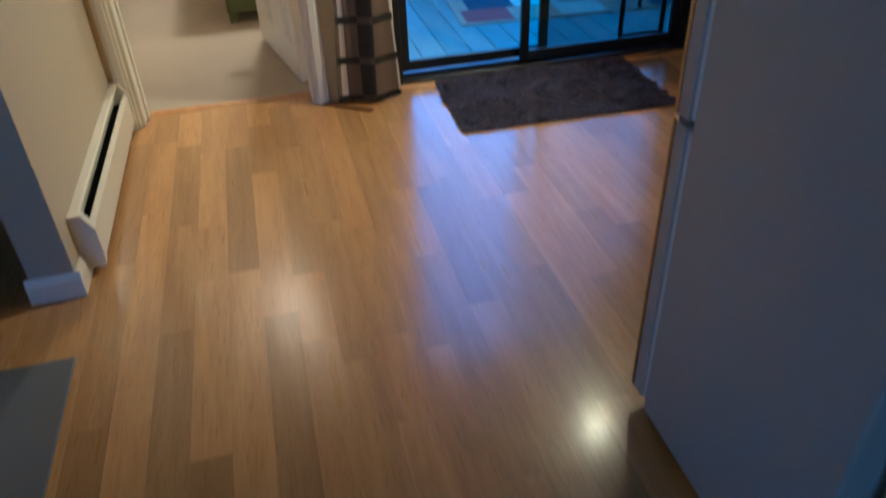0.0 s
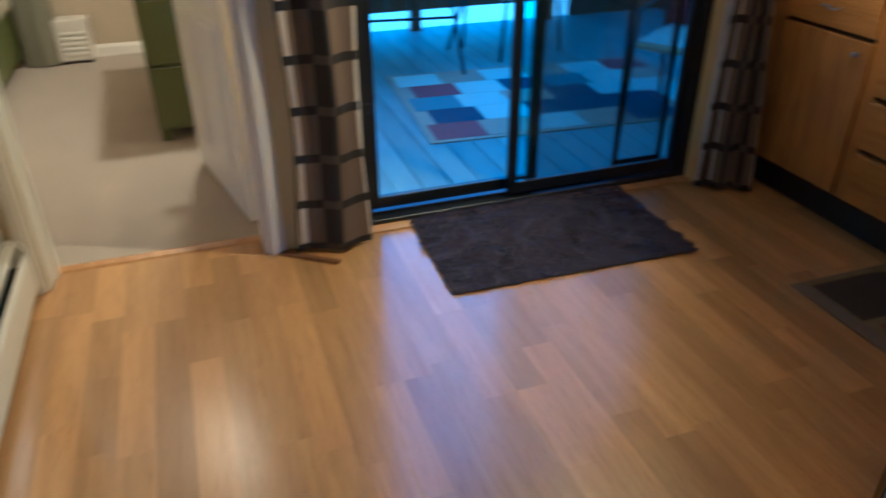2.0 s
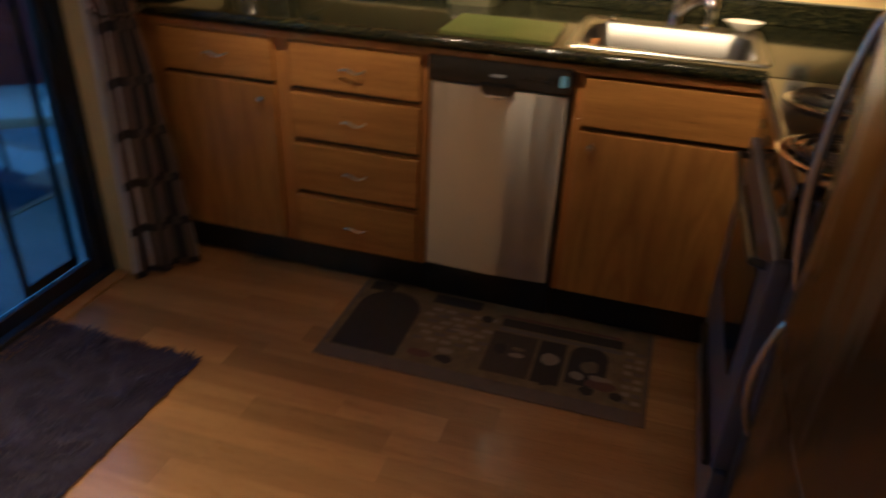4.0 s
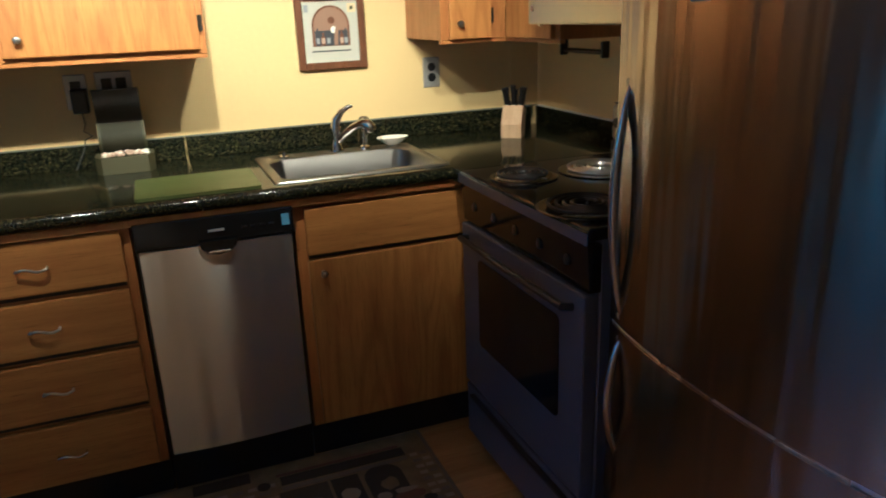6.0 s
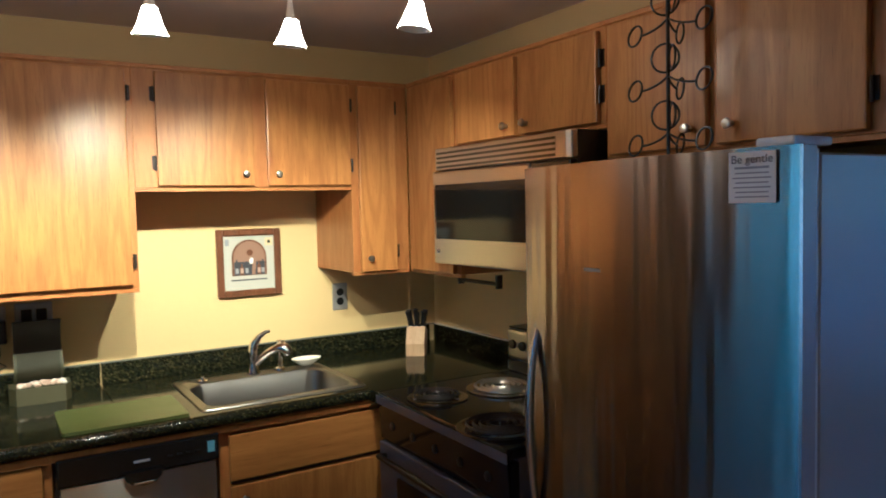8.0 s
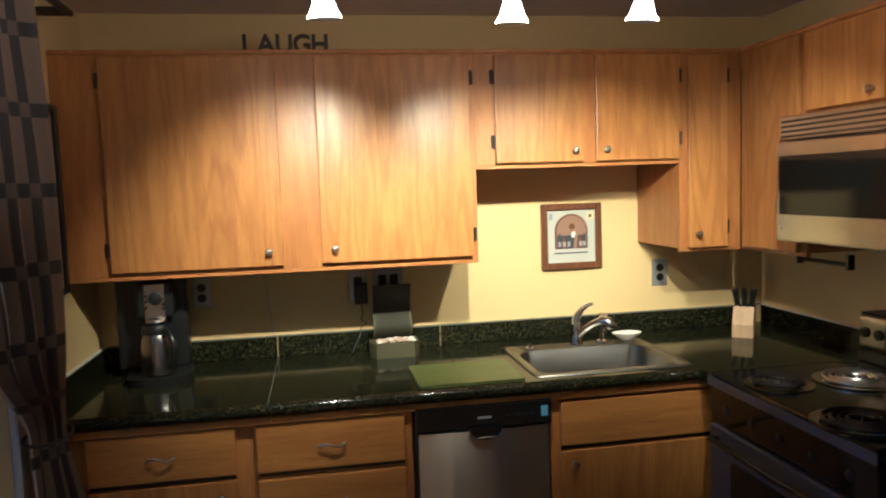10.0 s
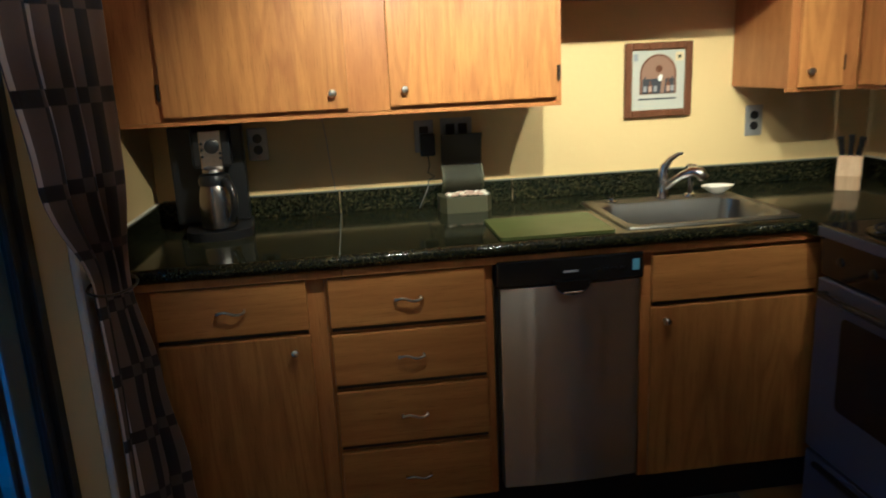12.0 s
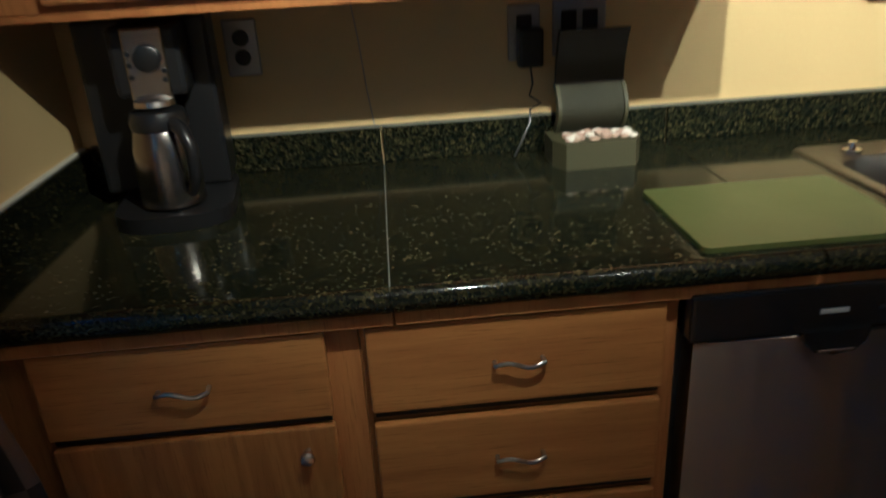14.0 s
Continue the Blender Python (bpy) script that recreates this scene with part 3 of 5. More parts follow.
def sash(name, x0, x1, y, st):
    s = part(name, bx((x0, y - 0.014, 0.045), (x0 + st, y + 0.014, 1.98), 0.002), M_FRAMEBLACK, slider)
    part("stile", bx((x1 - st, y - 0.014, 0.045), (x1, y + 0.014, 1.98), 0.002), M_FRAMEBLACK, s)
    part("rail", bx((x0 + st, y - 0.014, 0.045), (x1 - st, y + 0.014, 0.095), 0.002), M_FRAMEBLACK, s)
    part("rail", bx((x0 + st, y - 0.014, 1.93), (x1 - st, y + 0.014, 1.98), 0.002), M_FRAMEBLACK, s)
    pane = part("pane", bx((x0 + st - 0.004, y - 0.003, 0.091), (x1 - st + 0.004, y + 0.003, 1.934)), M_PANE, s, "glass pane tinted for the blue daylight outside")
    pane.visible_shadow = False
    return s


sash("fixed_sash", 0.048, 0.80, 0.062, 0.045)
moving = sash("sliding_sash", 0.642, W - 0.048, 0.008, 0.040)
latch = part("latch", bx((0.655, -0.022, 0.90), (0.672, -0.0065, 1.06), 0.004), M_BLACK, moving)
part("side_latch", bx((0.05, 0.030, 0.46), (0.075, 0.046, 0.50), 0.003), M_BLACK, slider)
scr = part("screen_frame", bx((1.20, 0.082, 0.05), (1.225, 0.094, 1.97), 0.002), M_FRAMEBLACK, slider)
part("screen_stile", bx((1.43, 0.082, 0.05), (1.455, 0.094, 1.97), 0.002), M_FRAMEBLACK, slider)
part("screen_rail", bx((1.226, 0.082, 0.05), (1.429, 0.094, 0.085), 0.002), M_FRAMEBLACK, slider)
mesh_screen = part("insect_screen", bx((0.76, 0.0855, 0.05), (1.478, 0.0865, 1.97)), M_SCREEN, slider, "fine dark insect screen")
bm = bmesh.new()
for xa, xb in ((2.80, 2.885), (1.185, 1.27)):
    box(bm, (xa, WY - 0.020, 0.06), (xb, WY, 2.10), 0.005)
    box(bm, (xa - 0.004, WY - 0.028, 0.0), (xb + 0.004, WY, 0.062), 0.005)
box(bm, (1.27, WY - 0.020, 2.03), (2.80, WY, 2.10), 0.005)
structure("trim_glass_door", bm, M_TRIM, "cream moulded trim beside the glass door", "door trim")
bm = bx((1.27, 3.60, -0.014), (2.80, 3.655, 0.010), 0.003)
structure("sill_glass_door", bm, M_PLANK2, "brown wooden sill strip below the glass door", "door sill")


def drapery(name, label, at, spans, cloth, folds, amp, shift=0.0):
    """A pleated curtain. spans: rows of height, left and right edge, and how far each of them hangs off the wall."""
    t = thing(name, label, "curtain", at, group="curtains at the glass door")
    bm = bmesh.new()
    uvl = bm.loops.layers.uv.new("UVMap")
    nu, nv, grid = 72, 60, []
    top, bottom = spans[0][0], spans[-1][0]
    for j in range(nv + 1):
        z = bottom + (top - bottom) * j / nv
        for (z1, a1, b1, d1, e1), (z0, a0, b0, d0, e0) in zip(spans, spans[1:]):
            if z0 <= z <= z1:
                f = (z - z0) / (z1 - z0)
                f = f * f * (3 - 2 * f)
                a, b, d, e = a0 + (a1 - a0) * f, b0 + (b1 - b0) * f, d0 + (d1 - d0) * f, e0 + (e1 - e0) * f
        row = []
        for i in range(nu + 1):
            u = i / nu
            wob = 0.35 * math.sin(3.1 * z + 5 * u)
            y = -d - (e - d) * u - amp * math.sin(2 * math.pi * folds * u + wob) - 0.3 * amp * math.sin(4 * math.pi * folds * u + 1.3 + z)
            row.append((bm.verts.new((a + (b - a) * u + 0.006 * math.sin(9 * u + 4 * z), y, z)), u * cloth + shift, z))
        grid.append(row)
    for r0, r1 in zip(grid, grid[1:]):
        for i in range(nu):
            q = (r0[i], r0[i + 1], r1[i + 1], r1[i])
            f = bm.faces.new([p[0] for p in q])
            for loop, p in zip(f.loops, q):
                loop[uvl].uv = (p[1], p[2])
    ob = part("cloth", bm, M_CURTAIN, t, "brown cloth with dark lattice and pale stripes", True)
    so = ob.modifiers.new("thickness", "SOLIDIFY")
    so.thickness = 0.003
    return t


left_drape = drapery("door_curtain", "brown lattice-patterned curtain hanging straight beside the glass door", (0, WY, 0),
                     [(2.12, 1.000, 1.265, 0.070, 0.075), (1.0, 1.000, 1.265, 0.070, 0.075), (0.55, 1.010, 1.262, 0.068, 0.075), (0.02, 0.985, 1.275, 0.070, 0.075)], 0.21, 1.3, -0.022, -0.010)
right_drape = drapery("door_curtain", "brown lattice-patterned curtain tied back beside the counter", (0, WY, 0),
                      [(2.12, 2.30, 2.61, 0.13, 0.20), (1.58, 2.31, 2.60, 0.14, 0.22), (1.30, 2.42, 2.66, 0.12, 0.20), (0.97, 2.80, 2.955, 0.042, 0.085), (0.70, 2.78, 2.945, 0.050, 0.135), (0.40, 2.76, 2.94, 0.050, 0.175), (0.02, 2.75, 2.95, 0.050, 0.190)], 0.62, 2.6, 0.020)
tie = part("tie_back", tube(bmesh.new(), [(2.878 + 0.090 * math.cos(a * 0.3491), -0.068 + 0.042 * math.sin(a * 0.3491) - 0.018 * math.cos(a * 0.3491), 0.970 + 0.012 * math.sin(a * 0.3491)) for a in range(18)], 0.004, 6, True), M_BRONZE, right_drape, "cloth tie-back", True)
rod = thing("curtain_rod", "dark metal curtain rod above the glass door", "curtain rod", (0, WY - 0.15, 2.14))
part("rod", tube(bmesh.new(), [(0.93, 0, 0), (3.06, 0, 0)], 0.011, 12), M_BRONZE, rod, "", True)
for xx in (0.94, 2.02, 3.04):
    part("bracket", bx((xx - 0.008, 0.0, -0.012), (xx + 0.008, 0.1495, 0.012), 0.002), M_BRONZE, rod)
strip = thing("wooden_strip", "short dark brown wooden strip lying on the floor", "wood strip", (1.02, 3.495, 0.0005), -36)
part("strip", bx((-0.125, -0.014, 0), (0.125, 0.014, 0.010), 0.004, 2), M_DARKWOOD, strip)


# ---- kitchen cabinets ----
def knob(parent, x, z, y=-0.019):
    bm = lathe(bmesh.new(), [(0.007, 0.0), (0.006, 0.010), (0.011, 0.014), (0.0125, 0.019), (0.010, 0.024), (0.004, 0.0255)], 16, Matrix.Translation((x, y, z)) @ Matrix.Rotation(radians(90), 4, "X"))
    part("knob", bm, M_NICKEL, parent, "small satin nickel knob", True)


def pull(parent, x, z, y=-0.019):
    pts = [(x - 0.037, y + 0.002, z - 0.001)]
    for k in range(13):
        f = k / 12
        pts.append((x - 0.038 + 0.076 * f, y - 0.015 - 0.005 * math.sin(math.pi * f), z - 0.0050 * math.sin(2 * math.pi * f + 3.14)))
    pts.append((x + 0.037, y + 0.002, z + 0.001))
    part("handle", tube(bmesh.new(), pts, 0.0036, 8), M_NICKEL, parent, "wavy satin nickel pull", True)


def hinges(parent, x, z0, z1):
    for z in (z0 + 0.05, z1 - 0.10):
        bm = tube(bmesh.new(), [(x, -0.012, z), (x, -0.012, z + 0.050)], 0.0038, 8)
        box(bm, (x - 0.009, -0.0045, z + 0.004), (x + 0.009, -0.001, z + 0.050))
        part("hinge", bm, M_BRONZE, parent, "dark bronze hinge", True)


def leaf(cab, x0, x1, z0, z1, knob_at=None, hinge_side=None):
    bm = bx((x0, -0.019, z0), (x1, -0.0012, z1), 0.0045, 2)
    d = part("door", bm, M_DOOR, cab, "flat oak door")
    if knob_at:
        knob(d, *knob_at)
    if hinge_side:
        hinges(d, x0 - 0.006 if hinge_side < 0 else x1 + 0.006, z0, z1)
    return d


def drawer(cab, x0, x1, z0, z1, handle=True):
    d = part("drawer_front", bx((x0, -0.019, z0), (x1, -0.0012, z1), 0.0045, 2), M_DRAWER, cab, "flat oak drawer front")
    # Dark strip puts the shade below the drawer front into colour.
    part("finger_groove", bx((x0 + 0.004, -0.010, z0 - 0.012), (x1 - 0.004, -0.0012, z0 - 0.0005)), M_BRONZE, d, "dark strip standing in for shade below the drawer front")
    if handle:
        pull(d, (x0 + x1) / 2, (z0 + z1) / 2)
    return d


def wall_cabinet(label, at, turn, width, height, depth, name="wall_cabinet"):
    c = thing(name, label, "cabinet", at, turn, "oak wall cabinets")
    bm = bmesh.new()
    box(bm, (0, 0, 0.012), (width, depth, height), 0.0015)
    part("body", bm, M_CASE, c)
    part("bottom_rail", bx((0, 0.0005, 0), (width, 0.019, 0.0115), 0.001), M_CASE, c)
    part("top_rail", bx((0, -0.006, height - 0.012), (width, -0.0002, height + 0.003), 0.002), M_CASE, c)
    return c


def base_cabinet(label, at, turn, width, depth, name="base_cabinet", kick=0.142, height=0.925, hollow=False):
    c = thing(name, label, "cabinet", at, turn, "oak base cabinets")
    bm = bx((0, 0, kick), (width, depth, 0.76 if hollow else height), 0.0015)
    if hollow:
        box(bm, (0, 0, 0.7602), (width, 0.019, height))
        box(bm, (0, 0.0192, 0.7602), (0.018, depth, height))
    part("body", bm, M_CASE, c)
    part("toe_kick", bx((0, 0.055, 0), (width, depth, kick - 0.0005)), M_BLACK, c, "black recessed toe kick")
    return c


UF, UZ, UT = 3.302, 1.335, 2.078  # face, bottom and top of the wall cabinets
D = WX - UF - 0.001
# tall pair beside the glass door
c = wall_cabinet("tall oak wall cabinet with two doors over the coffee maker", (UF, WY - 0.001, UZ), -90, WY - 2.208, UT - UZ, D)
o = WY - 0.001
leaf(c, o - 3.435, o - 2.883, 0.026, 0.722, (o - 2.93, 0.075), -1)
leaf(c, o - 2.756, o - 2.226, 0.026, 0.722, (o - 2.71, 0.075), 1)
# short pair over the sink
c = wall_cabinet("short oak wall cabinet with two doors above the sink", (UF, 2.207, 1.664), -90, 2.207 - 1.437, UT - 1.664, D)
o = 2.207
leaf(c, o - 2.136, o - 1.813, 0.018, 0.394, (o - 1.848, 0.058), -1)
leaf(c, o - 1.765, o - 1.442, 0.018, 0.394, (o - 1.730, 0.058), 1)
# narrow tall one in the corner
c = wall_cabinet("narrow tall oak wall cabinet beside the sink", (UF, 1.436, UZ), -90, 1.436 - 1.189, UT - UZ, D)
o = 1.436
leaf(c, o - 1.408, o - 1.252, 0.014, 0.722, (o - 1.375, 0.065), 1)
SF = 1.187
E2 = SF - SY - 0.001
# range wall, running from the corner
c = wall_cabinet("tall oak corner wall cabinet beside the microwave", (UF - 0.001, SF, UZ), 180, UF - 0.001 - 2.928, UT - UZ, E2)
o = UF - 0.001
leaf(c, o - 3.268, o - 2.952, 0.014, 0.722, (o - 2.985, 0.065), -1)
c = wall_cabinet("short oak wall cabinet above the microwave", (2.927, SF, 1.795), 180, 2.927 - 2.195, UT - 1.795, E2)
o = 2.927
leaf(c, o - 2.915, o - 2.581, 0.016, 0.262, (o - 2.62, 0.048))
leaf(c, o - 2.562, o - 2.215, 0.016, 0.262, (o - 2.52, 0.048), 1)
c = wall_cabinet("short oak wall cabinet above the refrigerator", (2.194, SF, 1.700), 180, 2.194 - 1.46, UT - 1.700, E2)
o = 2.194
leaf(c, o - 2.172, o - 1.860, 0.020, 0.358, (o - 1.905, 0.062))
leaf(c, o - 1.834, o - 1.497, 0.020, 0.358, (o - 1.79, 0.062), 1)

BF, CT = 3.037, 0.97  # base face, counter height
BD = WX - BF - 0.001
c = base_cabinet("oak base cabinet with one drawer above a door", (BF, WY - 0.002, 0), -90, WY - 0.002 - 2.995, BD)
o = WY - 0.002
drawer(c, o - 3.475, o - 3.045, 0.752, 0.900)
leaf(c, o - 3.475, o - 3.045, 0.152, 0.735, (o - 3.092, 0.690))
c = base_cabinet("oak base cabinet with four drawers beside the dishwasher", (BF, 2.994, 0), -90, 2.994 - 2.500, BD)
o = 2.994
for z0, z1 in ((0.748, 0.900), (0.566, 0.725), (0.366, 0.543), (0.152, 0.343)):
    drawer(c, o - 2.985, o - 2.525, z0, z1)
c = base_cabinet("oak sink base cabinet with false drawer and door", (BF, 2.040, 0), -90, 2.040 - 0.87, BD, hollow=True)
o = 2.040
drawer(c, o - 2.010, o - 1.47, 0.742, 0.892, False)
leaf(c, o - 2.010, o - 1.47, 0.152, 0.725, (o - 1.967, 0.683))

# dishwasher
dw = thing("dishwasher", "narrow stainless dishwasher with black control panel", "dishwasher", (BF, 2.498, 0), -90)
Wd = 2.498 - 2.042
part("tub", bx((0.004, 0.02, 0.11), (Wd - 0.004, BD, 0.92)), M_BLACK, dw)
bm = bmesh.new()
nb = 18
outline = [(0.014 + (Wd - 0.028) * i / nb, -0.028 - 0.010 * math.sin(math.pi * i / nb)) for i in range(nb + 1)] + [(Wd - 0.014, 0.018), (0.014, 0.018)]
prism(bm, outline, 0.172, 0.828)
part("door", bm, M_DWSTEEL, dw, "bowed brushed stainless door", True)
panel = part("control_panel", bx((0.004, -0.036, 0.831), (Wd - 0.004, 0.019, 0.912), 0.006, 2), M_GLOSSBLACK, dw, "glossy black control panel")
bm = prism(bmesh.new(), [(0.175, 0.842), (0.180, 0.822), (0.196, 0.806), (0.228, 0.800), (0.262, 0.806), (0.278, 0.822), (0.283, 0.842)], -0.052, -0.037, "y")
part("handle_pocket", bm, M_GLOSSBLACK, dw)
part("handle_lip", bx((0.200, -0.056, 0.806), (0.258, -0.0525, 0.812), 0.001), M_CHROME, dw, "thin bright handle lip")
part("brand_plate", bx((0.205, -0.0385, 0.866), (0.250, -0.0365, 0.873)), M_PALEINK, panel)
part("sticker", bx((Wd - 0.040, -0.0385, 0.858), (Wd - 0.018, -0.0365, 0.892)), M_BLUETAG, panel, "small blue sticker")
for k in range(4):
    part("button", bx((0.30 + 0.026 * k, -0.0385, 0.866), (0.316 + 0.026 * k, -0.0365, 0.872)), M_BLACK, panel)
part("toe_panel", bx((0.004, 0.04, 0.002), (Wd - 0.004, 0.06, 0.109)), M_BLACK, dw)

# worktop with a hole for the sink
SX0, SX1, SY0, SY1 = 3.045, 3.505, 1.515, 2.085
counter = thing("countertop", "dark green speckled granite worktop with polished edge", "countertop", (0, 0, 0))


def slab(name, x0, x1, y0, y1):
    if x0 > 3.0:
        return part(name, bx((x0, y0, 0.928), (x1, y1, CT), 0.001, 1), M_GRANITE, counter)
    nose = arc(x0 + 0.020, 0.948, 0.020, 270, 180, 5) + arc(x0 + 0.022, CT - 0.022, 0.022, 180, 90, 6)
    return part(name, prism(bmesh.new(), nose + [(x1, CT), (x1, 0.928)], y0, y1, "y"), M_GRANITE, counter, "", True)


fx = 2.992
for y0, y1 in ((2.9422, WY - 0.001), (2.30, 2.9398)):
    slab("slab", fx, WX - 0.001, y0, y1)
slab("slab", fx, WX - 0.001, SY1 - 0.012, 2.296)
slab("slab", fx, SX0 + 0.012, SY0 + 0.0125, SY1 - 0.0125)
slab("slab", SX1 - 0.012, WX - 0.001, SY0 + 0.0125, SY1 - 0.0125)
slab("slab", 2.935, WX - 0.001, SY + 0.001, SY0 + 0.012)
part("grout", bx((fx + 0.018, 2.9398, 0.93), (WX - 0.03, 2.9422, CT - 0.0008)), M_GROUT, counter, "thin joint line")
for y0, y1 in ((2.943, WY - 0.001), (2.30, 2.939), (1.66, 2.296), (0.90, 1.656)):
    part("backsplash", bx((WX - 0.020, y0, CT + 0.0005), (WX - 0.0005, y1, 1.048), 0.002), M_GRANITE, counter)
part("backsplash", bx((3.02, WY - 0.020, CT + 0.0005), (WX - 0.021, WY - 0.0005, 1.048), 0.002), M_GRANITE, counter)
part("backsplash", bx((2.935, SY + 0.0005, CT + 0.0005), (WX - 0.021, SY + 0.020, 1.048), 0.002), M_GRANITE, counter)
# Back bead takes the dark grout colour for the shade below the wall cabinets.
part("caulk", bx((WX - 0.014, SY + 0.01, 1.048), (WX - 0.0004, WY - 0.02, 1.0515)), M_GROUT, counter, "thin caulk bead greyed for the shade under the cabinets")
part("caulk", bx((2.94, SY + 0.0004, 1.048), (WX - 0.02, SY + 0.012, 1.0515)), M_CAULK, counter, "thin white caulk bead")
part("caulk", bx((3.03, WY - 0.012, 1.048), (WX - 0.02, WY - 0.0004, 1.0515)), M_CAULK, counter, "thin white caulk bead")
part("wood_edge", bx((3.010, 2.94, 0.905), (3.036, WY - 0.003, 0.9275), 0.002), M_CASE, counter, "oak strip under the worktop")
part("wood_edge", bx((3.010, 1.50, 0.905), (3.036, 2.938, 0.9275), 0.002), M_CASE, counter, "oak strip under the worktop")

# sink
sink = thing("sink", "stainless drop-in sink with a single rounded bowl", "sink", (SX0, SY0, CT))
w, l = SX1 - SX0, SY1 - SY0
bm = bmesh.new()


def rounded(x0, x1, y0, y1, r, n=6):
    return arc(x1 - r, y1 - r, r, 0, 90, n) + arc(x0 + r, y1 - r, r, 90, 180, n) + arc(x0 + r, y0 + r, r, 180, 270, n) + arc(x1 - r, y0 + r, r, 270, 360, n)


loops = [(rounded(0.0, w, 0.0, l, 0.02), 0.0005), (rounded(0.004, w - 0.004, 0.004, l - 0.004, 0.02), 0.006), (rounded(0.026, w - 0.09, 0.030, l - 0.030, 0.055), 0.006),
         (rounded(0.032, w - 0.096, 0.036, l - 0.036, 0.055), 0.0), (rounded(0.048, w - 0.112, 0.052, l - 0.052, 0.06), -0.15), (rounded(0.075, w - 0.14, 0.08, l - 0.08, 0.05), -0.168)]
rings = [[bm.verts.new((x, y, z)) for x, y in pts] for pts, z in loops]
for p, q in zip(rings, rings[1:]):
    k = len(p)
    for i in range(k):
        bm.faces.new((p[i], p[(i + 1) % k], q[(i + 1) % k], q[i]))
bm.faces.new(rings[-1])
part("bowl", bm, M_SINK, sink, "", True)
part("drain", lathe(bmesh.new(), [(0.042, 0.0), (0.044, 0.004), (0.034, 0.005), (0.030, -0.002), (0.006, -0.002), (0.005, 0.006)], 24, Matrix.Translation((w / 2 - 0.03, l / 2, -0.167))), M_CHROME, sink, "", True)

faucet = thing("faucet", "chrome single-lever kitchen faucet", "faucet", (3.462, 1.790, CT + 0.0065))
faucet.scale = (0.82, 0.82, 0.82)
part("base", lathe(bmesh.new(), [(0.030, 0.0), (0.030, 0.006), (0.024, 0.014), (0.021, 0.075), (0.024, 0.095), (0.018, 0.115)], 24), M_CHROME, faucet, "", True)
part("spout", tube(bmesh.new(), [(0, 0, 0.035), (-0.025, -0.028, 0.070), (-0.055, -0.062, 0.104), (-0.082, -0.094, 0.122), (-0.102, -0.118, 0.118), (-0.112, -0.130, 0.098), (-0.114, -0.132, 0.088)], [0.016, 0.016, 0.0165, 0.020, 0.024, 0.024, 0.019], 16), M_CHROME, faucet, "", True)
part("lever", tube(bmesh.new(), [(0, 0, 0.11), (0.0, -0.004, 0.135), (-0.012, -0.026, 0.170), (-0.024, -0.058, 0.192), (-0.030, -0.074, 0.194)], [0.021, 0.020, 0.013, 0.008, 0.006], 12), M_CHROME, faucet, "", True)
sprayer = thing("sprayer", "chrome side sprayer with amber cap on the sink deck", "sprayer", (3.468, 1.685, CT + 0.0065))
part("stem", lathe(bmesh.new(), [(0.022, 0.0), (0.020, 0.008), (0.010, 0.012), (0.008, 0.075), (0.016, 0.082), (0.017, 0.110), (0.010, 0.116)], 20), M_CHROME, sprayer, "", True)
part("nozzle", tube(bmesh.new(), [(0, 0, 0.098), (-0.030, 0, 0.104), (-0.048, 0, 0.094)], [0.014, 0.015, 0.011], 12), M_NICKEL, sprayer, "", True)
dish = thing("soap_dish", "small white shell-shaped soap dish at the sink", "soap dish", (3.475, 1.575, CT + 0.0065))
bm = lathe(bmesh.new(), [(0.018, 0.0), (0.030, 0.008), (0.052, 0.026), (0.055, 0.030), (0.050, 0.028), (0.026, 0.012), (0.010, 0.010)], 24)
bmesh.ops.scale(bm, vec=(0.72, 1.1, 1), verts=bm.verts)
part("bowl", bm, M_TRIM, dish, "", True)
clip = thing("sink_stopper", "small chrome sink stopper on the sink rim", "sink stopper", (3.445, 1.985, CT + 0.0065))
part("stopper", lathe(bmesh.new(), [(0.020, 0.0), (0.020, 0.005), (0.008, 0.008), (0.006, 0.016), (0.009, 0.020)], 16), M_CHROME, clip, "", True)

board = thing("cutting_board", "thin pale green cutting board on the worktop", "cutting board", (3.165, 2.298, CT + 0.0005), 0)
part("sheet", prism(bmesh.new(), rounded(-0.140, 0.140, -0.175, 0.175, 0.012), 0.0, 0.009), M_BOARD, board)

# ---- wall plates ----
def outlet(y, z, label, gangs=1, x=WX - 0.0005, rocker=False):
    t = thing("wall_outlet", label, "outlet", (x, y, z), -90, "wall outlets")
    w2 = 0.035 + 0.023 * (gangs - 1)
    part("plate", bx((-w2, -0.006, -0.058), (w2, 0, 0.058), 0.003), M_PLATE, t, "grey metal plate")
    for g in range(gangs):
        cx = (g - (gangs - 1) / 2) * 0.046
        if rocker:
            part("rocker", bx((cx - 0.0165, -0.0085, -0.036), (cx + 0.0165, -0.0062, 0.036), 0.0015), M_BLACK, t, "dark rocker insert")
            continue
        for dz in (-0.020, 0.020):
            bm = lathe(bmesh.new(), [(0.0165, 0.0), (0.0165, 0.0022), (0.015, 0.003)], 18, Matrix.Translation((cx, -0.006, dz)) @ Matrix.Rotation(radians(90), 4, "X"))
            part("socket", bm, M_BLACK, t)
    return t


outlet(3.215, 1.235, "grey duplex outlet beside the coffee maker")
o1 = outlet(2.620, 1.228, "grey outlet with a black charger plugged in", rocker=True)
outlet(2.500, 1.232, "grey double switch plate above the tabletop fountain", 2, rocker=True)
outlet(1.340, 1.214, "grey duplex outlet beside the sink")
adapter = thing("power_adapter", "black plug adapter with a thin hanging cord", "adapter", (WX - 0.0105, 2.612, 1.205), -90)
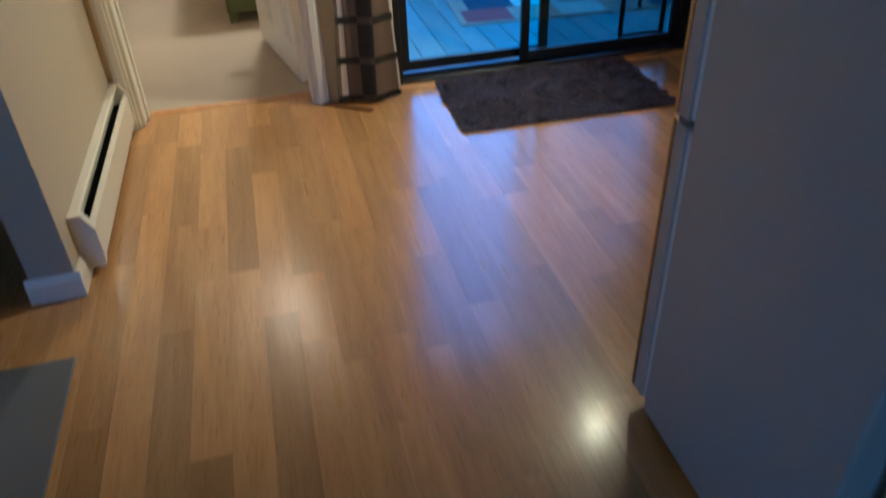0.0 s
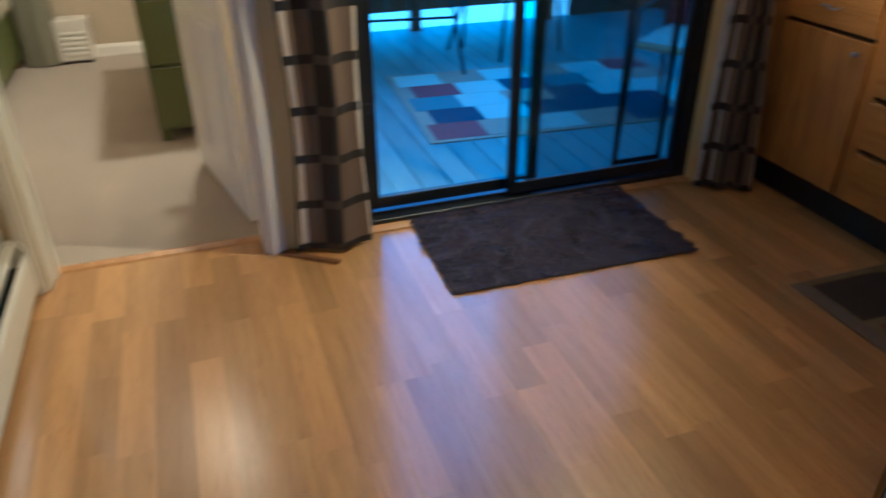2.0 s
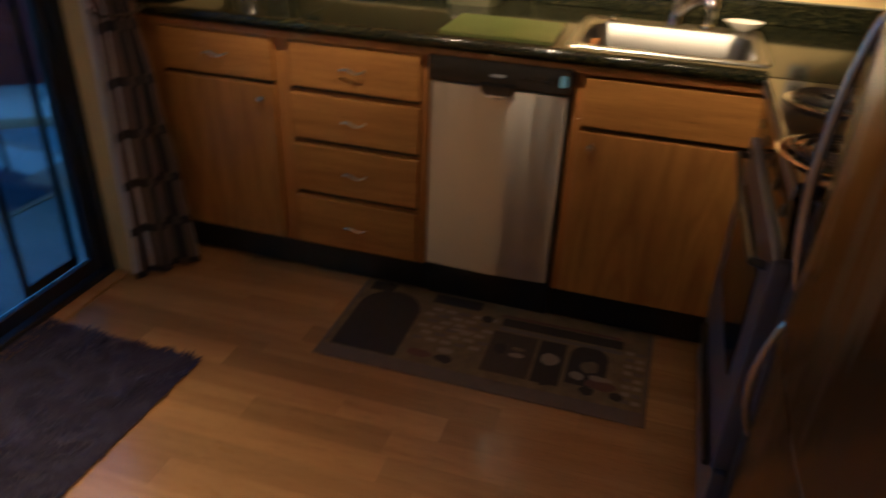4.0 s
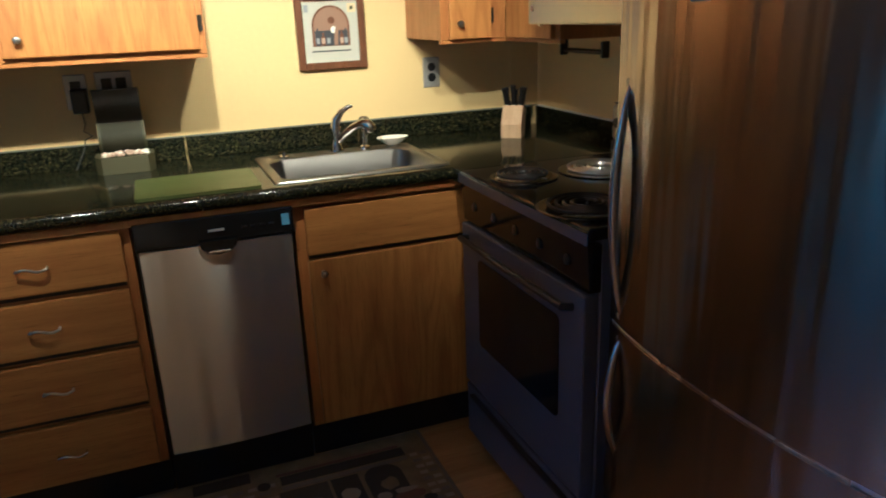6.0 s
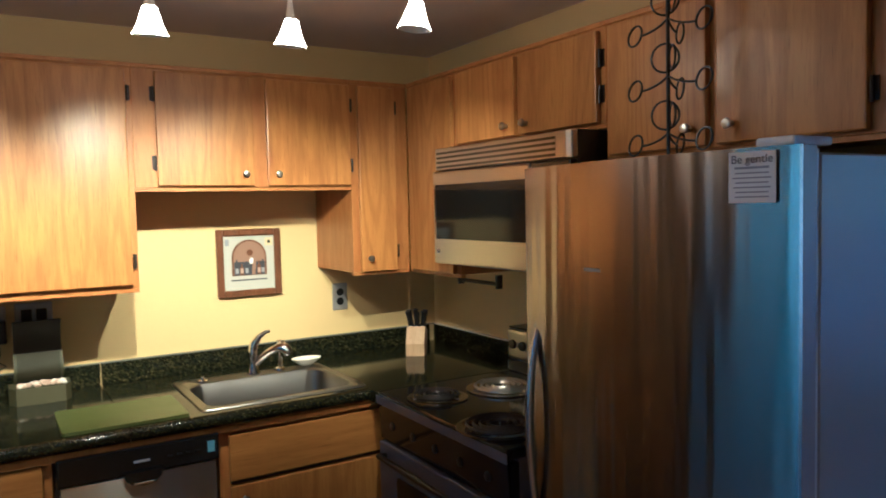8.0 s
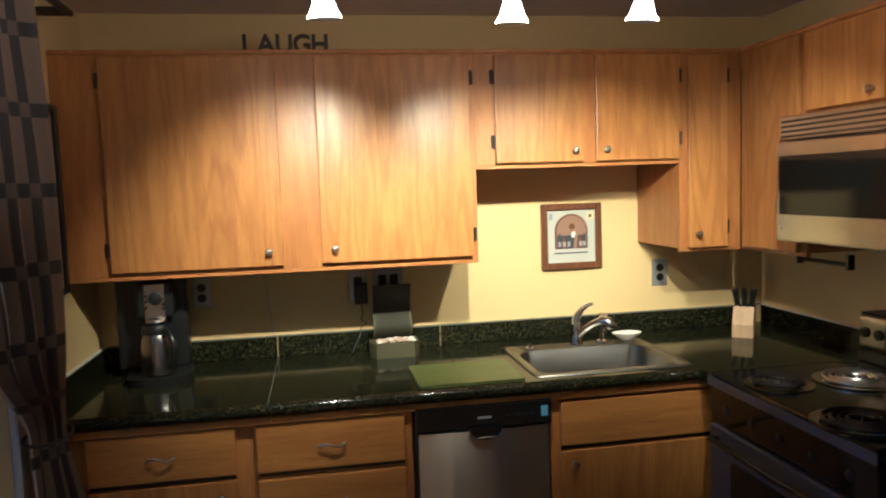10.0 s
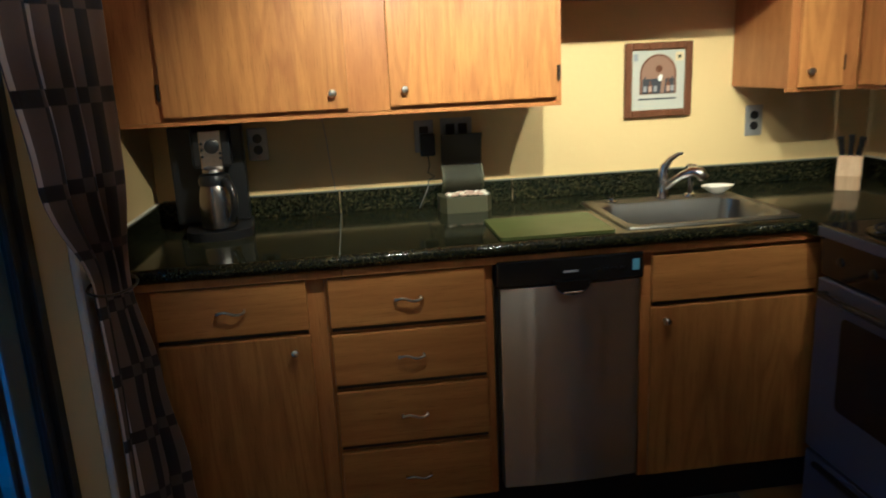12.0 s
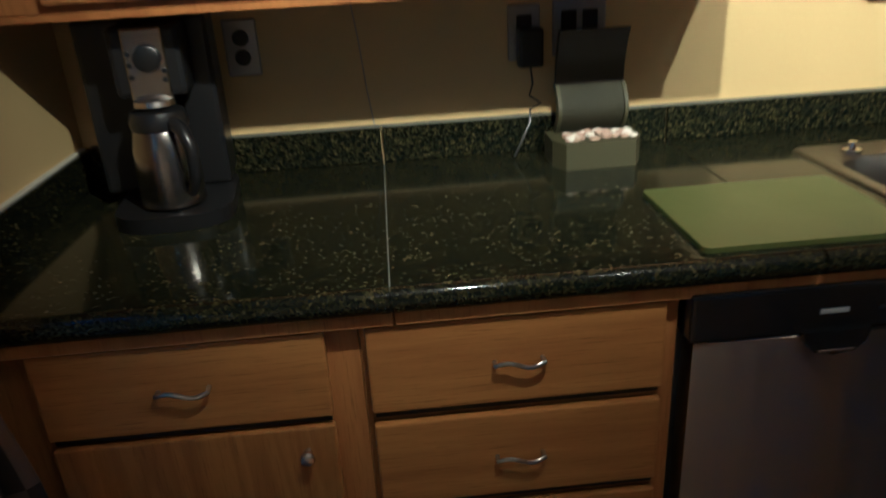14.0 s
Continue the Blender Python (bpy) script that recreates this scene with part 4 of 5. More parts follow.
part("plug", bx((-0.026, -0.042, -0.045), (0.026, 0, 0.035), 0.006, 2), M_BLACK, adapter)
part("cord", tube(bmesh.new(), [(0.0, -0.025, -0.045), (0.004, -0.028, -0.08), (-0.004, -0.03, -0.105), (0.020, -0.035, -0.122), (-0.004, -0.04, -0.132), (-0.01, -0.06, -0.16), (-0.045, -0.07, -0.228)], 0.0022, 6), M_BLACK, adapter, "", True)
crack = thing("hairline_cord", "thin pale wire running down the wall", "wire", (WX - 0.002, 2.985, 1.335))
part("wire", tube(bmesh.new(), [(0, 0, 0), (0, -0.012, -0.10), (0, -0.020, -0.20), (0, -0.030, -0.283)], 0.0016, 6), M_HALL, crack, "", True)

# ---- picture over the sink ----
pic = thing("framed_picture", "small print in a red-brown wooden frame above the sink", "picture", (WX - 0.0005, 1.733, 1.386), -90)
bm = bmesh.new()
fw, fh, fd = 0.130, 0.136, 0.030
for a, b in (((-fw, 0, -fh), (-fw + 0.027, -0.022, fh)), ((fw - 0.027, 0, -fh), (fw, -0.022, fh)), ((-fw + 0.027, 0, -fh), (fw - 0.027, -0.022, -fh + 0.027)), ((-fw + 0.027, 0, fh - 0.027), (fw - 0.027, -0.022, fh))):
    box(bm, a, b, 0.004)
part("frame", bm, M_DARKWOOD, pic, "red-brown wooden frame")
part("mount", bx((-fw + 0.025, -0.010, -fh + 0.025), (fw - 0.025, -0.004, fh - 0.025)), M_PRINT, pic, "cream print ground")
def arch_of(w, base, spring):
    return [(-w, base), (w, base), (w, spring)] + arc(0, spring, w, 10, 170, 12) + [(-w, spring)]


part("arch_rim", prism(bmesh.new(), arch_of(0.071, -0.052, 0.022), -0.0118, -0.0105, "y"), M_DARKWOOD, pic, "dark brown arch outline")
part("print", prism(bmesh.new(), arch_of(0.064, -0.050, 0.022), -0.0130, -0.0119, "y"), M_ART, pic, "tan arched scene")
part("shelf_shade", bx((-0.062, -0.0140, -0.050), (0.062, -0.0131, 0.004), 0.0003), M_INK, pic, "dark lower half")
for k, (ux, uh) in enumerate(((-0.052, 0.062), (-0.032, 0.046), (-0.012, 0.054), (0.038, 0.056), (0.054, 0.060))):
    glass_shape = M_INK if k % 2 == 0 else M_DARKWOOD
    bottle = [(ux - 0.0075, -0.049), (ux + 0.0075, -0.049), (ux + 0.0075, -0.049 + uh * 0.62), (ux + 0.003, -0.049 + uh * 0.76), (ux + 0.003, -0.049 + uh), (ux - 0.003, -0.049 + uh), (ux - 0.003, -0.049 + uh * 0.76), (ux - 0.0075, -0.049 + uh * 0.62)]
    part("bottle_shape", prism(bmesh.new(), bottle, -0.0152, -0.0141, "y"), glass_shape, pic)
    part("label_shape", bx((ux - 0.006, -0.0160, -0.042), (ux + 0.006, -0.0153, -0.022)), (M_PALEINK, M_TANWOOL)[k % 2], pic)
part("upright_shape", prism(bmesh.new(), [(0.008, -0.049), (0.022, -0.049), (0.028, 0.018), (0.014, 0.022)], -0.0152, -0.0141, "y"), M_ART, pic)
part("pale_shape", prism(bmesh.new(), [(0.000, -0.004), (0.012, -0.006), (0.016, 0.016), (0.006, 0.020), (-0.002, 0.010)], -0.0162, -0.0153, "y"), M_PAPER, pic)
part("dark_shape", prism(bmesh.new(), arc(0.002, 0.040, 0.013, 0, 330, 11), -0.0142, -0.0131, "y"), M_DARKWOOD, pic)
part("corner_motif", bx((-0.096, -0.0118, 0.070), (-0.080, -0.0105, 0.096)), M_PALEINK, pic)
part("corner_motif", bx((0.066, -0.0118, 0.066), (0.098, -0.0105, 0.098)), M_YELLOWNOTE, pic)
part("corner_centre", bx((0.076, -0.0126, 0.076), (0.088, -0.0119, 0.088)), M_BASIN, pic)
part("caption_bar", bx((-0.075, -0.0118, -0.072), (0.072, -0.0105, -0.067)), M_INK, pic)

pic2 = thing("framed_poster", "red and ochre poster in a black frame by the curtain", "picture", (3.105, WY - 0.0005, 1.607), 0)
bm = bmesh.new()
for a, b in (((-0.19, 0, -0.30), (-0.168, -0.02, 0.30)), ((0.168, 0, -0.30), (0.19, -0.02, 0.30)), ((-0.168, 0, -0.30), (0.168, -0.02, -0.278)), ((-0.168, 0, 0.278), (0.168, -0.02, 0.30))):
    box(bm, a, b, 0.003)
part("frame", bm, M_BLACK, pic2, "black picture frame")
part("mount", bx((-0.17, -0.008, -0.28), (0.17, -0.003, 0.28)), M_ART, pic2)
part("print", bx((-0.13, -0.0105, -0.20), (0.13, -0.0085, 0.22)), M_RED, pic2, "red printed area")
for k in range(4):
    part("stripe", bx((-0.11, -0.0125, -0.17 + 0.045 * k), (0.10 - 0.02 * (k % 2), -0.011, -0.155 + 0.045 * k)), M_MATPALE, pic2)

# ---- things on the worktop ----
cm = thing("coffee_maker", "black coffee maker with steel thermal carafe", "coffee maker", (3.455, 3.335, CT + 0.0005), -84)
part("base", prism(bmesh.new(), rounded(-0.105, 0.105, -0.150, 0.130, 0.07), 0.0, 0.028), M_BLACK, cm, "", True)
part("tower", bx((-0.140, 0.030, 0.0285), (0.096, 0.150, 0.352), 0.008, 2), M_BLACK, cm)
part("brew_head", bx((-0.060, -0.075, 0.225), (0.060, 0.0295, 0.345), 0.010, 2), M_BLACK, cm)
face = part("face_plate", bx((-0.034, -0.082, 0.215), (0.034, -0.0755, 0.342), 0.003), M_CARAFE, cm, "satin steel control face")
part("dial", lathe(bmesh.new(), [(0.024, 0.0), (0.022, 0.010), (0.018, 0.012)], 24, Matrix.Translation((0.004, -0.0825, 0.292)) @ Matrix.Rotation(radians(90), 4, "X")), M_BLACK, face, "", True)
for dx, dz in ((-0.027, 0.262), (-0.027, 0.282), (-0.027, 0.302), (0.027, 0.255), (0.028, 0.270)):
    part("button", lathe(bmesh.new(), [(0.005, 0.0), (0.004, 0.003)], 10, Matrix.Translation((dx, -0.0825, dz)) @ Matrix.Rotation(radians(90), 4, "X")), M_BLACK, face)
car = part("carafe", lathe(bmesh.new(), [(0.050, 0.0), (0.057, 0.006), (0.058, 0.06), (0.054, 0.11), (0.048, 0.138), (0.046, 0.142)], 32, Matrix.Translation((0, -0.070, 0.0295))), M_CARAFE, cm, "brushed steel carafe", True)
part("lid", lathe(bmesh.new(), [(0.049, 0.142), (0.051, 0.155), (0.045, 0.172), (0.020, 0.182)], 32, Matrix.Translation((0, -0.070, 0.0295))), M_BLACK, car, "black lid", True)
part("lid_cap", lathe(bmesh.new(), [(0.036, 0.183), (0.034, 0.192), (0.022, 0.200)], 24, Matrix.Translation((0, -0.076, 0.0295))), M_NICKEL, car, "bright lid cap", True)
part("handle", tube(bmesh.new(), [(0.030, -0.108, 0.182), (0.046, -0.132, 0.176), (0.058, -0.146, 0.145), (0.056, -0.142, 0.095), (0.042, -0.124, 0.060)], [0.013, 0.013, 0.012, 0.011, 0.009], 10), M_BLACK, car, "black handle", True)

ft = thing("tabletop_fountain", "slate tabletop fountain with sage basin of pebbles", "fountain", (3.535, 2.498, CT + 0.0005), -90)
part("basin", prism(bmesh.new(), [(-0.092, -0.02), (-0.072, -0.058), (0.072, -0.058), (0.092, -0.02), (0.092, 0.058), (-0.092, 0.058)], 0.0, 0.056), M_BASIN, ft)
bm = bmesh.new()
pts = [(0.010 + 0.030 * (1 - math.sin(math.pi * k / 12)), 0.057 + 0.100 * k / 12) for k in range(13)]
prism(bm, pts + [(y + 0.012, z) for y, z in pts[::-1]], -0.066, 0.066, "x")
part("slate_panel", bm, M_SLATE, ft, "green slate water panel", True)
for xx in (-0.074, 0.0665):
    bm = bmesh.new()
    prism(bm, [(y - 0.006, z) for y, z in pts] + [(y + 0.018, z) for y, z in pts[::-1]], xx, xx + 0.0075, "x")
    part("side_rail", bm, M_BASIN, ft, "", True)
bm = bmesh.new()
pts = [(0.040 - 0.034 * (k / 10) ** 2, 0.158 + 0.112 * k / 10) for k in range(11)]
prism(bm, pts + [(y + 0.014, z) for y, z in pts[::-1]], -0.072, 0.072, "x")
part("hood", bm, M_BRONZE, ft, "black curved hood", True)
rnd = random.Random(4)
for k in range(38):
    r = rnd.uniform(0.008, 0.014)
    px, py = rnd.uniform(-0.072, 0.072), rnd.uniform(-0.045, 0.004)
    bm = bmesh.new()
    bmesh.ops.create_icosphere(bm, subdivisions=1, radius=r, matrix=Matrix.Translation((px, py, 0.0565 + r * 0.45)) @ Matrix.Diagonal((1, rnd.uniform(0.7, 1), 0.6, 1)))
    part("pebble", bm, (M_PEBBLE, M_CREAM, M_TANWOOL)[k % 3], ft, "", True)

kb = thing("knife_block", "pale wooden knife block with black-handled knives", "knife block", (3.415, 1.105, CT + 0.0005), -128)
kb.scale = (0.86, 0.86, 0.86)
bm = prism(bmesh.new(), [(-0.045, 0.0), (0.040, 0.0), (0.076, 0.112), (0.004, 0.138), (-0.045, 0.060)], -0.045, 0.045, "x")
part("block", bm, M_WOODBLOCK, kb)
for i in range(3):
    for j in range(2):
        bx0, by0, bz0 = -0.028 + 0.028 * i, 0.020 + 0.036 * j, 0.131 - 0.014 * j
        d = Vector((0.14 * (i - 1), -0.22 + 0.20 * j, 0.95)).normalized()
        p0 = Vector((bx0, by0, bz0))
        kn = part("knife", tube(bmesh.new(), [p0 - d * 0.01, p0 + d * 0.012], 0.006, 8), M_NICKEL, kb, "steel bolster", True)
        part("handle", tube(bmesh.new(), [p0 + d * 0.0125, p0 + d * 0.05, p0 + d * (0.085 + 0.012 * ((i + j) % 2))], [0.012, 0.010, 0.013], 8), M_BLACK, kn, "black handle", True)

toaster = thing("toaster", "brushed steel toaster with black top and dials", "toaster", (2.872, 0.926, 0.9755), 0)
toaster.scale = (1.0, 0.62, 0.84)
part("body", bx((-0.068, -0.090, 0.05), (0.068, 0.090, 0.190), 0.024, 4), M_MWSTEEL, toaster, "", True)
part("base", bx((-0.066, -0.088, 0.0), (0.066, 0.092, 0.0495), 0.006), M_BLACK, toaster)
part("lid", bx((-0.060, -0.084, 0.1905), (0.060, 0.084, 0.197), 0.003), M_BLACK, toaster)
for k in (-0.030, 0.030):
    part("dial", lathe(bmesh.new(), [(0.021, 0), (0.019, 0.012), (0.015, 0.014)], 20, Matrix.Translation((k, 0.0902, 0.120)) @ Matrix.Rotation(radians(-90), 4, "X")), M_BLACK, toaster, "black dial", True)
pt = thing("paper_towel_rod", "dark rod holder fixed under the corner cabinet", "towel holder", (3.05, 1.02, UZ))
part("rod", tube(bmesh.new(), [(-0.12, 0, -0.035), (0.14, 0, -0.035)], 0.008, 10), M_BRONZE, pt, "", True)
for k in (-0.125, 0.13):
    part("bracket", bx((k, -0.015, -0.052), (k + 0.012, 0.015, 0.0), 0.003), M_BLACK, pt)

# ---- range ----
rg = thing("range", "slate-coloured electric coil range with black cooktop", "range", (2.928, 1.505, 0), 180)
RW, RD = 0.722, 1.505 - SY - 0.002
part("body", bx((0, 0.012, 0.06), (RW, RD, 0.945), 0.003), M_RANGE, rg)
part("cooktop", bx((-0.004, -0.030, 0.9455), (RW + 0.004, RD, 0.975), 0.008, 2), M_GLOSSBLACK, rg, "glossy black cooktop")
part("trim", bx((-0.006, -0.033, 0.938), (RW + 0.006, -0.0305, 0.966), 0.001), M_RANGE, rg)
cp = part("control_panel", prism(bmesh.new(), [(-0.026, 0.935), (0.0115, 0.935), (0.0115, 0.820), (-0.018, 0.820)], 0.0, RW, "x"), M_GLOSSBLACK, rg, "black front control panel")
for k in range(5):
    bm = lathe(bmesh.new(), [(0.014, 0.0), (0.014, 0.003), (0.012, 0.004)], 18, Matrix.Translation((0.09 + 0.135 * k, -0.0225, 0.878)) @ Matrix.Rotation(radians(86), 4, "X"))
    part("knob", bm, M_BLACK, cp, "", True)
od = part("oven_door", bx((0.004, -0.030, 0.262), (RW - 0.004, 0.0115, 0.812), 0.006, 2), M_RANGE, rg, "slate oven door")
part("window", prism(bmesh.new(), rounded(0.13, RW - 0.11, 0.44, 0.725, 0.018), -0.0335, -0.0305, "y"), M_GLOSSBLACK, od, "dark oven window")
part("handle", tube(bmesh.new(), [(0.05, -0.031, 0.772), (0.055, -0.058, 0.776), (RW / 2, -0.066, 0.778), (RW - 0.055, -0.058, 0.776), (RW - 0.05, -0.031, 0.772)], 0.010, 10), M_BLACK, od, "", True)
dr = part("drawer", bx((0.004, -0.026, 0.062), (RW - 0.004, 0.0115, 0.248), 0.005, 2), M_RANGE, rg, "storage drawer")
part("drawer_lip", bx((0.06, -0.044, 0.214), (RW - 0.06, -0.0265, 0.232), 0.006, 2), M_BLACK, dr)
for fx0 in (0.03, RW - 0.06):
    for fy0 in (0.04, RD - 0.08):
        part("foot", bx((fx0, fy0, 0), (fx0 + 0.03, fy0 + 0.03, 0.0595)), M_BLACK, rg)
for ux, uy, r in ((0.185, 0.095, 0.080), (0.215, 0.335, 0.100), (0.560, 0.070, 0.100), (0.545, 0.330, 0.080)):
    at = Matrix.Translation((ux, uy, 0.975))
    b = part("drip_pan", lathe(bmesh.new(), [(r * 1.22, 0.0005), (r * 1.24, 0.004), (r * 1.12, 0.006), (r * 1.02, 0.003), (r * 0.3, 0.0015)], 40, at), M_CHROME, rg, "bright drip pan", True)
    turns = 4
    pts = [(ux + r * (0.22 + 0.78 * k / 96) * math.cos(turns * 6.283 * k / 96), uy + r * (0.22 + 0.78 * k / 96) * math.sin(turns * 6.283 * k / 96), 0.988) for k in range(97)]
    part("coil", tube(bmesh.new(), pts, 0.0052, 6), M_TRIVET if uy > 0.2 else M_COIL, b, "spiral heating coil", True)
    for a in (0.4, 2.5, 4.6):
        part("spoke", bx((0.012, -0.002, 0.0055), (r * 1.05, 0.002, 0.0085), 0, 1, at @ Matrix.Rotation(a, 4, "Z")), M_NICKEL, b)

# ---- microwave ----
mw = thing("microwave", "stainless over-range microwave with dark window", "microwave", (2.918, 1.292, 1.398), 180)
MW, MD, MH = 0.703, 1.292 - SY - 0.001, 0.394
part("case", bx((0, 0.022, 0), (MW, MD, MH), 0.002), M_BLACK, mw, "black case")
part("vent_panel", bx((0, 0.0, MH - 0.075), (MW, 0.0215, MH - 0.0005), 0.003), M_MWSTEEL, mw)
for k in range(4):
    part("vent_slot", bx((0.012, -0.0025, MH - 0.068 + 0.0155 * k), (MW - 0.07, -0.0002, MH - 0.0605 + 0.0155 * k)), M_BLACK, mw)
part("corner_strip", bx((MW - 0.022, -0.004, MH - 0.074), (MW - 0.001, -0.0003, MH - 0.002), 0.001), M_TRIM, mw, "bright end strip")
md = part("door", bx((0, -0.012, 0.0), (MW - 0.17, 0.0215, MH - 0.080), 0.006, 2), M_MWSTEEL, mw, "stainless microwave door")
part("window", bx((0.020, -0.0150, 0.085), (MW - 0.185, -0.0122, MH - 0.125), 0.001), M_MWGLASS, md, "dark glossy window")
part("badge", lathe(bmesh.new(), [(0.010, 0), (0.009, 0.002)], 16, Matrix.Translation((0.028, -0.0123, 0.045)) @ Matrix.Rotation(radians(90), 4, "X")), M_CHROME, md)
kp = part("keypad", bx((MW - 0.168, -0.010, 0.0), (MW, 0.0215, MH - 0.080), 0.004), M_GLOSSBLACK, mw, "black keypad")
for i in range(3):
    for j in range(5):
        part("key", bx((MW - 0.145 + 0.042 * i, -0.0115, 0.05 + 0.036 * j), (MW - 0.115 + 0.042 * i, -0.0102, 0.072 + 0.036 * j)), M_PALEINK, kp)

# ---- refrigerator ----
FX0, FX1, FY, FZ = 1.437, 2.160, 1.446, 1.680
fr = thing("refrigerator", "stainless bottom-freezer refrigerator with grey sides", "refrigerator", (FX1, FY, 0), 179)
FW = FX1 - FX0
part("body", bx((0.004, 0.012, 0.03), (FW - 0.004, 0.560, FZ - 0.012), 0.004), M_FRIDGESIDE, fr, "grey textured enamel body")
part("base_grille", bx((0.02, 0.02, 0.0), (FW - 0.02, 0.06, 0.0295)), M_BLACK, fr)


def fridge_door(name, z0, z1, label):
    bm, n = bmesh.new(), 28
    front, inner = [], []
    for i in range(n + 1):
        f = i / n
        bulge = 0.036 * (1 - abs(2 * f - 1) ** 2.2)
        front.append((FW * f, -0.050 - bulge))
        inner.append((FW * f, -0.041))
    prism(bm, front + inner[::-1], z0, z1)
    d = part(name, bm, M_STEEL, fr, label, True)
    part("door_core", bx((0.001, -0.0405, z0), (FW - 0.001, 0.0, z1), 0.002), M_FRIDGESIDE, d, "grey door edge")
    part("gasket", bx((0.006, 0.0005, z0 + 0.006), (FW - 0.006, 0.0115, z1 - 0.006)), M_GASKET, d, "white door gasket")
    return d


top = fridge_door("upper_door", 0.778, FZ, "bowed brushed stainless door")
low = fridge_door("freezer_door", 0.060, 0.766, "bowed stainless freezer door")
bow = [(FW * k / 14, -0.044 - 0.036 * (1 - abs(k / 7 - 1) ** 2.2)) for k in range(15)]
part("seam_trim", prism(bmesh.new(), bow + [(FW, -0.03), (0.0, -0.03)], 0.7665, 0.7775), M_NICKEL, fr, "pale trim between the doors", True)


def bar_handle(door_part, x, z0, z1, bow):
    n = 16
    pts = [(x, -0.052 - bow * math.sin(math.pi * k / n) ** 0.7, z0 + (z1 - z0) * k / n) for k in range(n + 1)]
    bar = tube(bmesh.new(), pts, [0.0075 + 0.0035 * math.sin(math.pi * k / n) for k in range(n + 1)], 12)
    handle = part("handle", bar, M_CARAFE, door_part, "satin bowed bar handle", True)
    for z in (z0, z1):
        cap = lathe(bmesh.new(), [(0.013, 0.0), (0.013, 0.012), (0.010, 0.016)], 16, Matrix.Translation((x, -0.044, z)) @ Matrix.Rotation(radians(90), 4, "X"))
        part("mount", cap, M_CHROME, handle, "bright handle mount", True)


part("brand_plate", bx((0.250, -0.0868, 1.448), (0.300, -0.0840, 1.455), 0.001), M_PALEINK, top, "small unlettered brand plate")
bar_handle(top, 0.050, 0.800, 1.300, 0.034)
bar_handle(low, 0.050, 0.455, 0.744, 0.032)
part("hinge_cover", bx((FW - 0.085, -0.045, FZ + 0.0005), (FW - 0.012, 0.060, FZ + 0.016), 0.005, 2), M_GASKET, fr, "white hinge cover")
note = thing("fridge_note", "white printed card held on the refrigerator door", "note", (1.512, 1.5260, 1.632), 188)
part("card", bx((-0.041, -0.0012, -0.045), (0.041, 0, 0.041)), M_PAPER, note)
lettering("Be gentle", 0.0195, 0.0002, Matrix.Translation((0, -0.0016, 0.022)) @ Matrix.Rotation(radians(90), 4, "X"), M_INK, note)
rnd = random.Random(8)
for k in range(7):
    hw = 0.030 if k == 0 else rnd.uniform(0.028, 0.034)
    hh = 0.0040 if k == 0 else 0.0022
    part("text_bar", bx((-hw, -0.0017, 0.012 - 0.0080 * k), (hw, -0.0013, 0.012 - 0.0080 * k + hh)), M_PALEINK, note)
note2 = thing("fridge_note", "small yellowed note stuck on the refrigerator side", "note", (1.4405, 1.310, 1.615), -91)
part("card", bx((-0.042, -0.0012, -0.022), (0.042, 0, 0.022)), M_YELLOWNOTE, note2)
for k in range(3):
    part("text_bar", bx((-0.026, -0.0017, 0.008 - 0.010 * k), (0.024 - 0.006 * k, -0.0013, 0.010 - 0.010 * k)), M_MATPALE, note2)

# black wire holder on the refrigerator
wt2 = thing("wire_mug_tree", "black wrought-iron mug tree with curled arms", "mug tree", (1.860, 1.33, FZ - 0.0115), 180)
part("pole", tube(bmesh.new(), [(0, 0, 0.004), (0, 0, 0.50)], 0.0042, 8), M_BLACK, wt2, "", True)
part("foot", tube(bmesh.new(), [(0.07 * math.cos(k * 0.3142), 0.06 * math.sin(k * 0.3142), 0.005) for k in range(20)], 0.005, 6, True), M_BLACK, wt2, "", True)
for k in (0.0, 1.5708):
    part("foot_bar", tube(bmesh.new(), [(-0.07 * math.cos(k), -0.06 * math.sin(k), 0.005), (0.07 * math.cos(k), 0.06 * math.sin(k), 0.005)], 0.004, 6), M_BLACK, wt2)
for tier, hz in enumerate((0.075, 0.200, 0.325)):
    for a in (0.0, math.pi, 1.9):
        ca, sa = math.cos(a), math.sin(a)
        long = 0.076 if abs(sa) < 0.1 else 0.05
        arm = [(ca * long * f, sa * long * f, hz - 0.035 * f ** 0.8 * 1.0 + 0.012 * f * f) for f in (0, 0.25, 0.5, 0.75, 1.0)]
        part("arm", tube(bmesh.new(), arm, 0.0026, 6), M_BLACK, wt2, "", True)
        cx, cz = long + 0.020, hz - 0.020
        loop = [(ca * (cx + 0.020 * math.cos(k * 0.3927)), sa * (cx + 0.020 * math.cos(k * 0.3927)) + 0.006 * math.sin(k * 0.3927), cz + 0.024 * math.sin(k * 0.3927)) for k in range(16)]
        part("ring", tube(bmesh.new(), loop, 0.0026, 6, True), M_BLACK, wt2, "", True)
    for dx, rr, tw in ((-0.008, 0.030, 0.5), (0.012, 0.024, -0.6)):
        loop = [(dx + rr * math.cos(k * 0.3142) * math.cos(tw), rr * math.cos(k * 0.3142) * math.sin(tw), hz + 0.040 + rr * 1.05 * math.sin(k * 0.3142)) for k in range(20)]
        part("curl", tube(bmesh.new(), loop, 0.0026, 6, True), M_BLACK, wt2, "", True)

# ---- word sign on the cabinets ----
sign = thing("word_sign", "dark metal letter sign spelling a word on the cabinets", "sign", (3.395, 2.85, UT + 0.0035), -90)
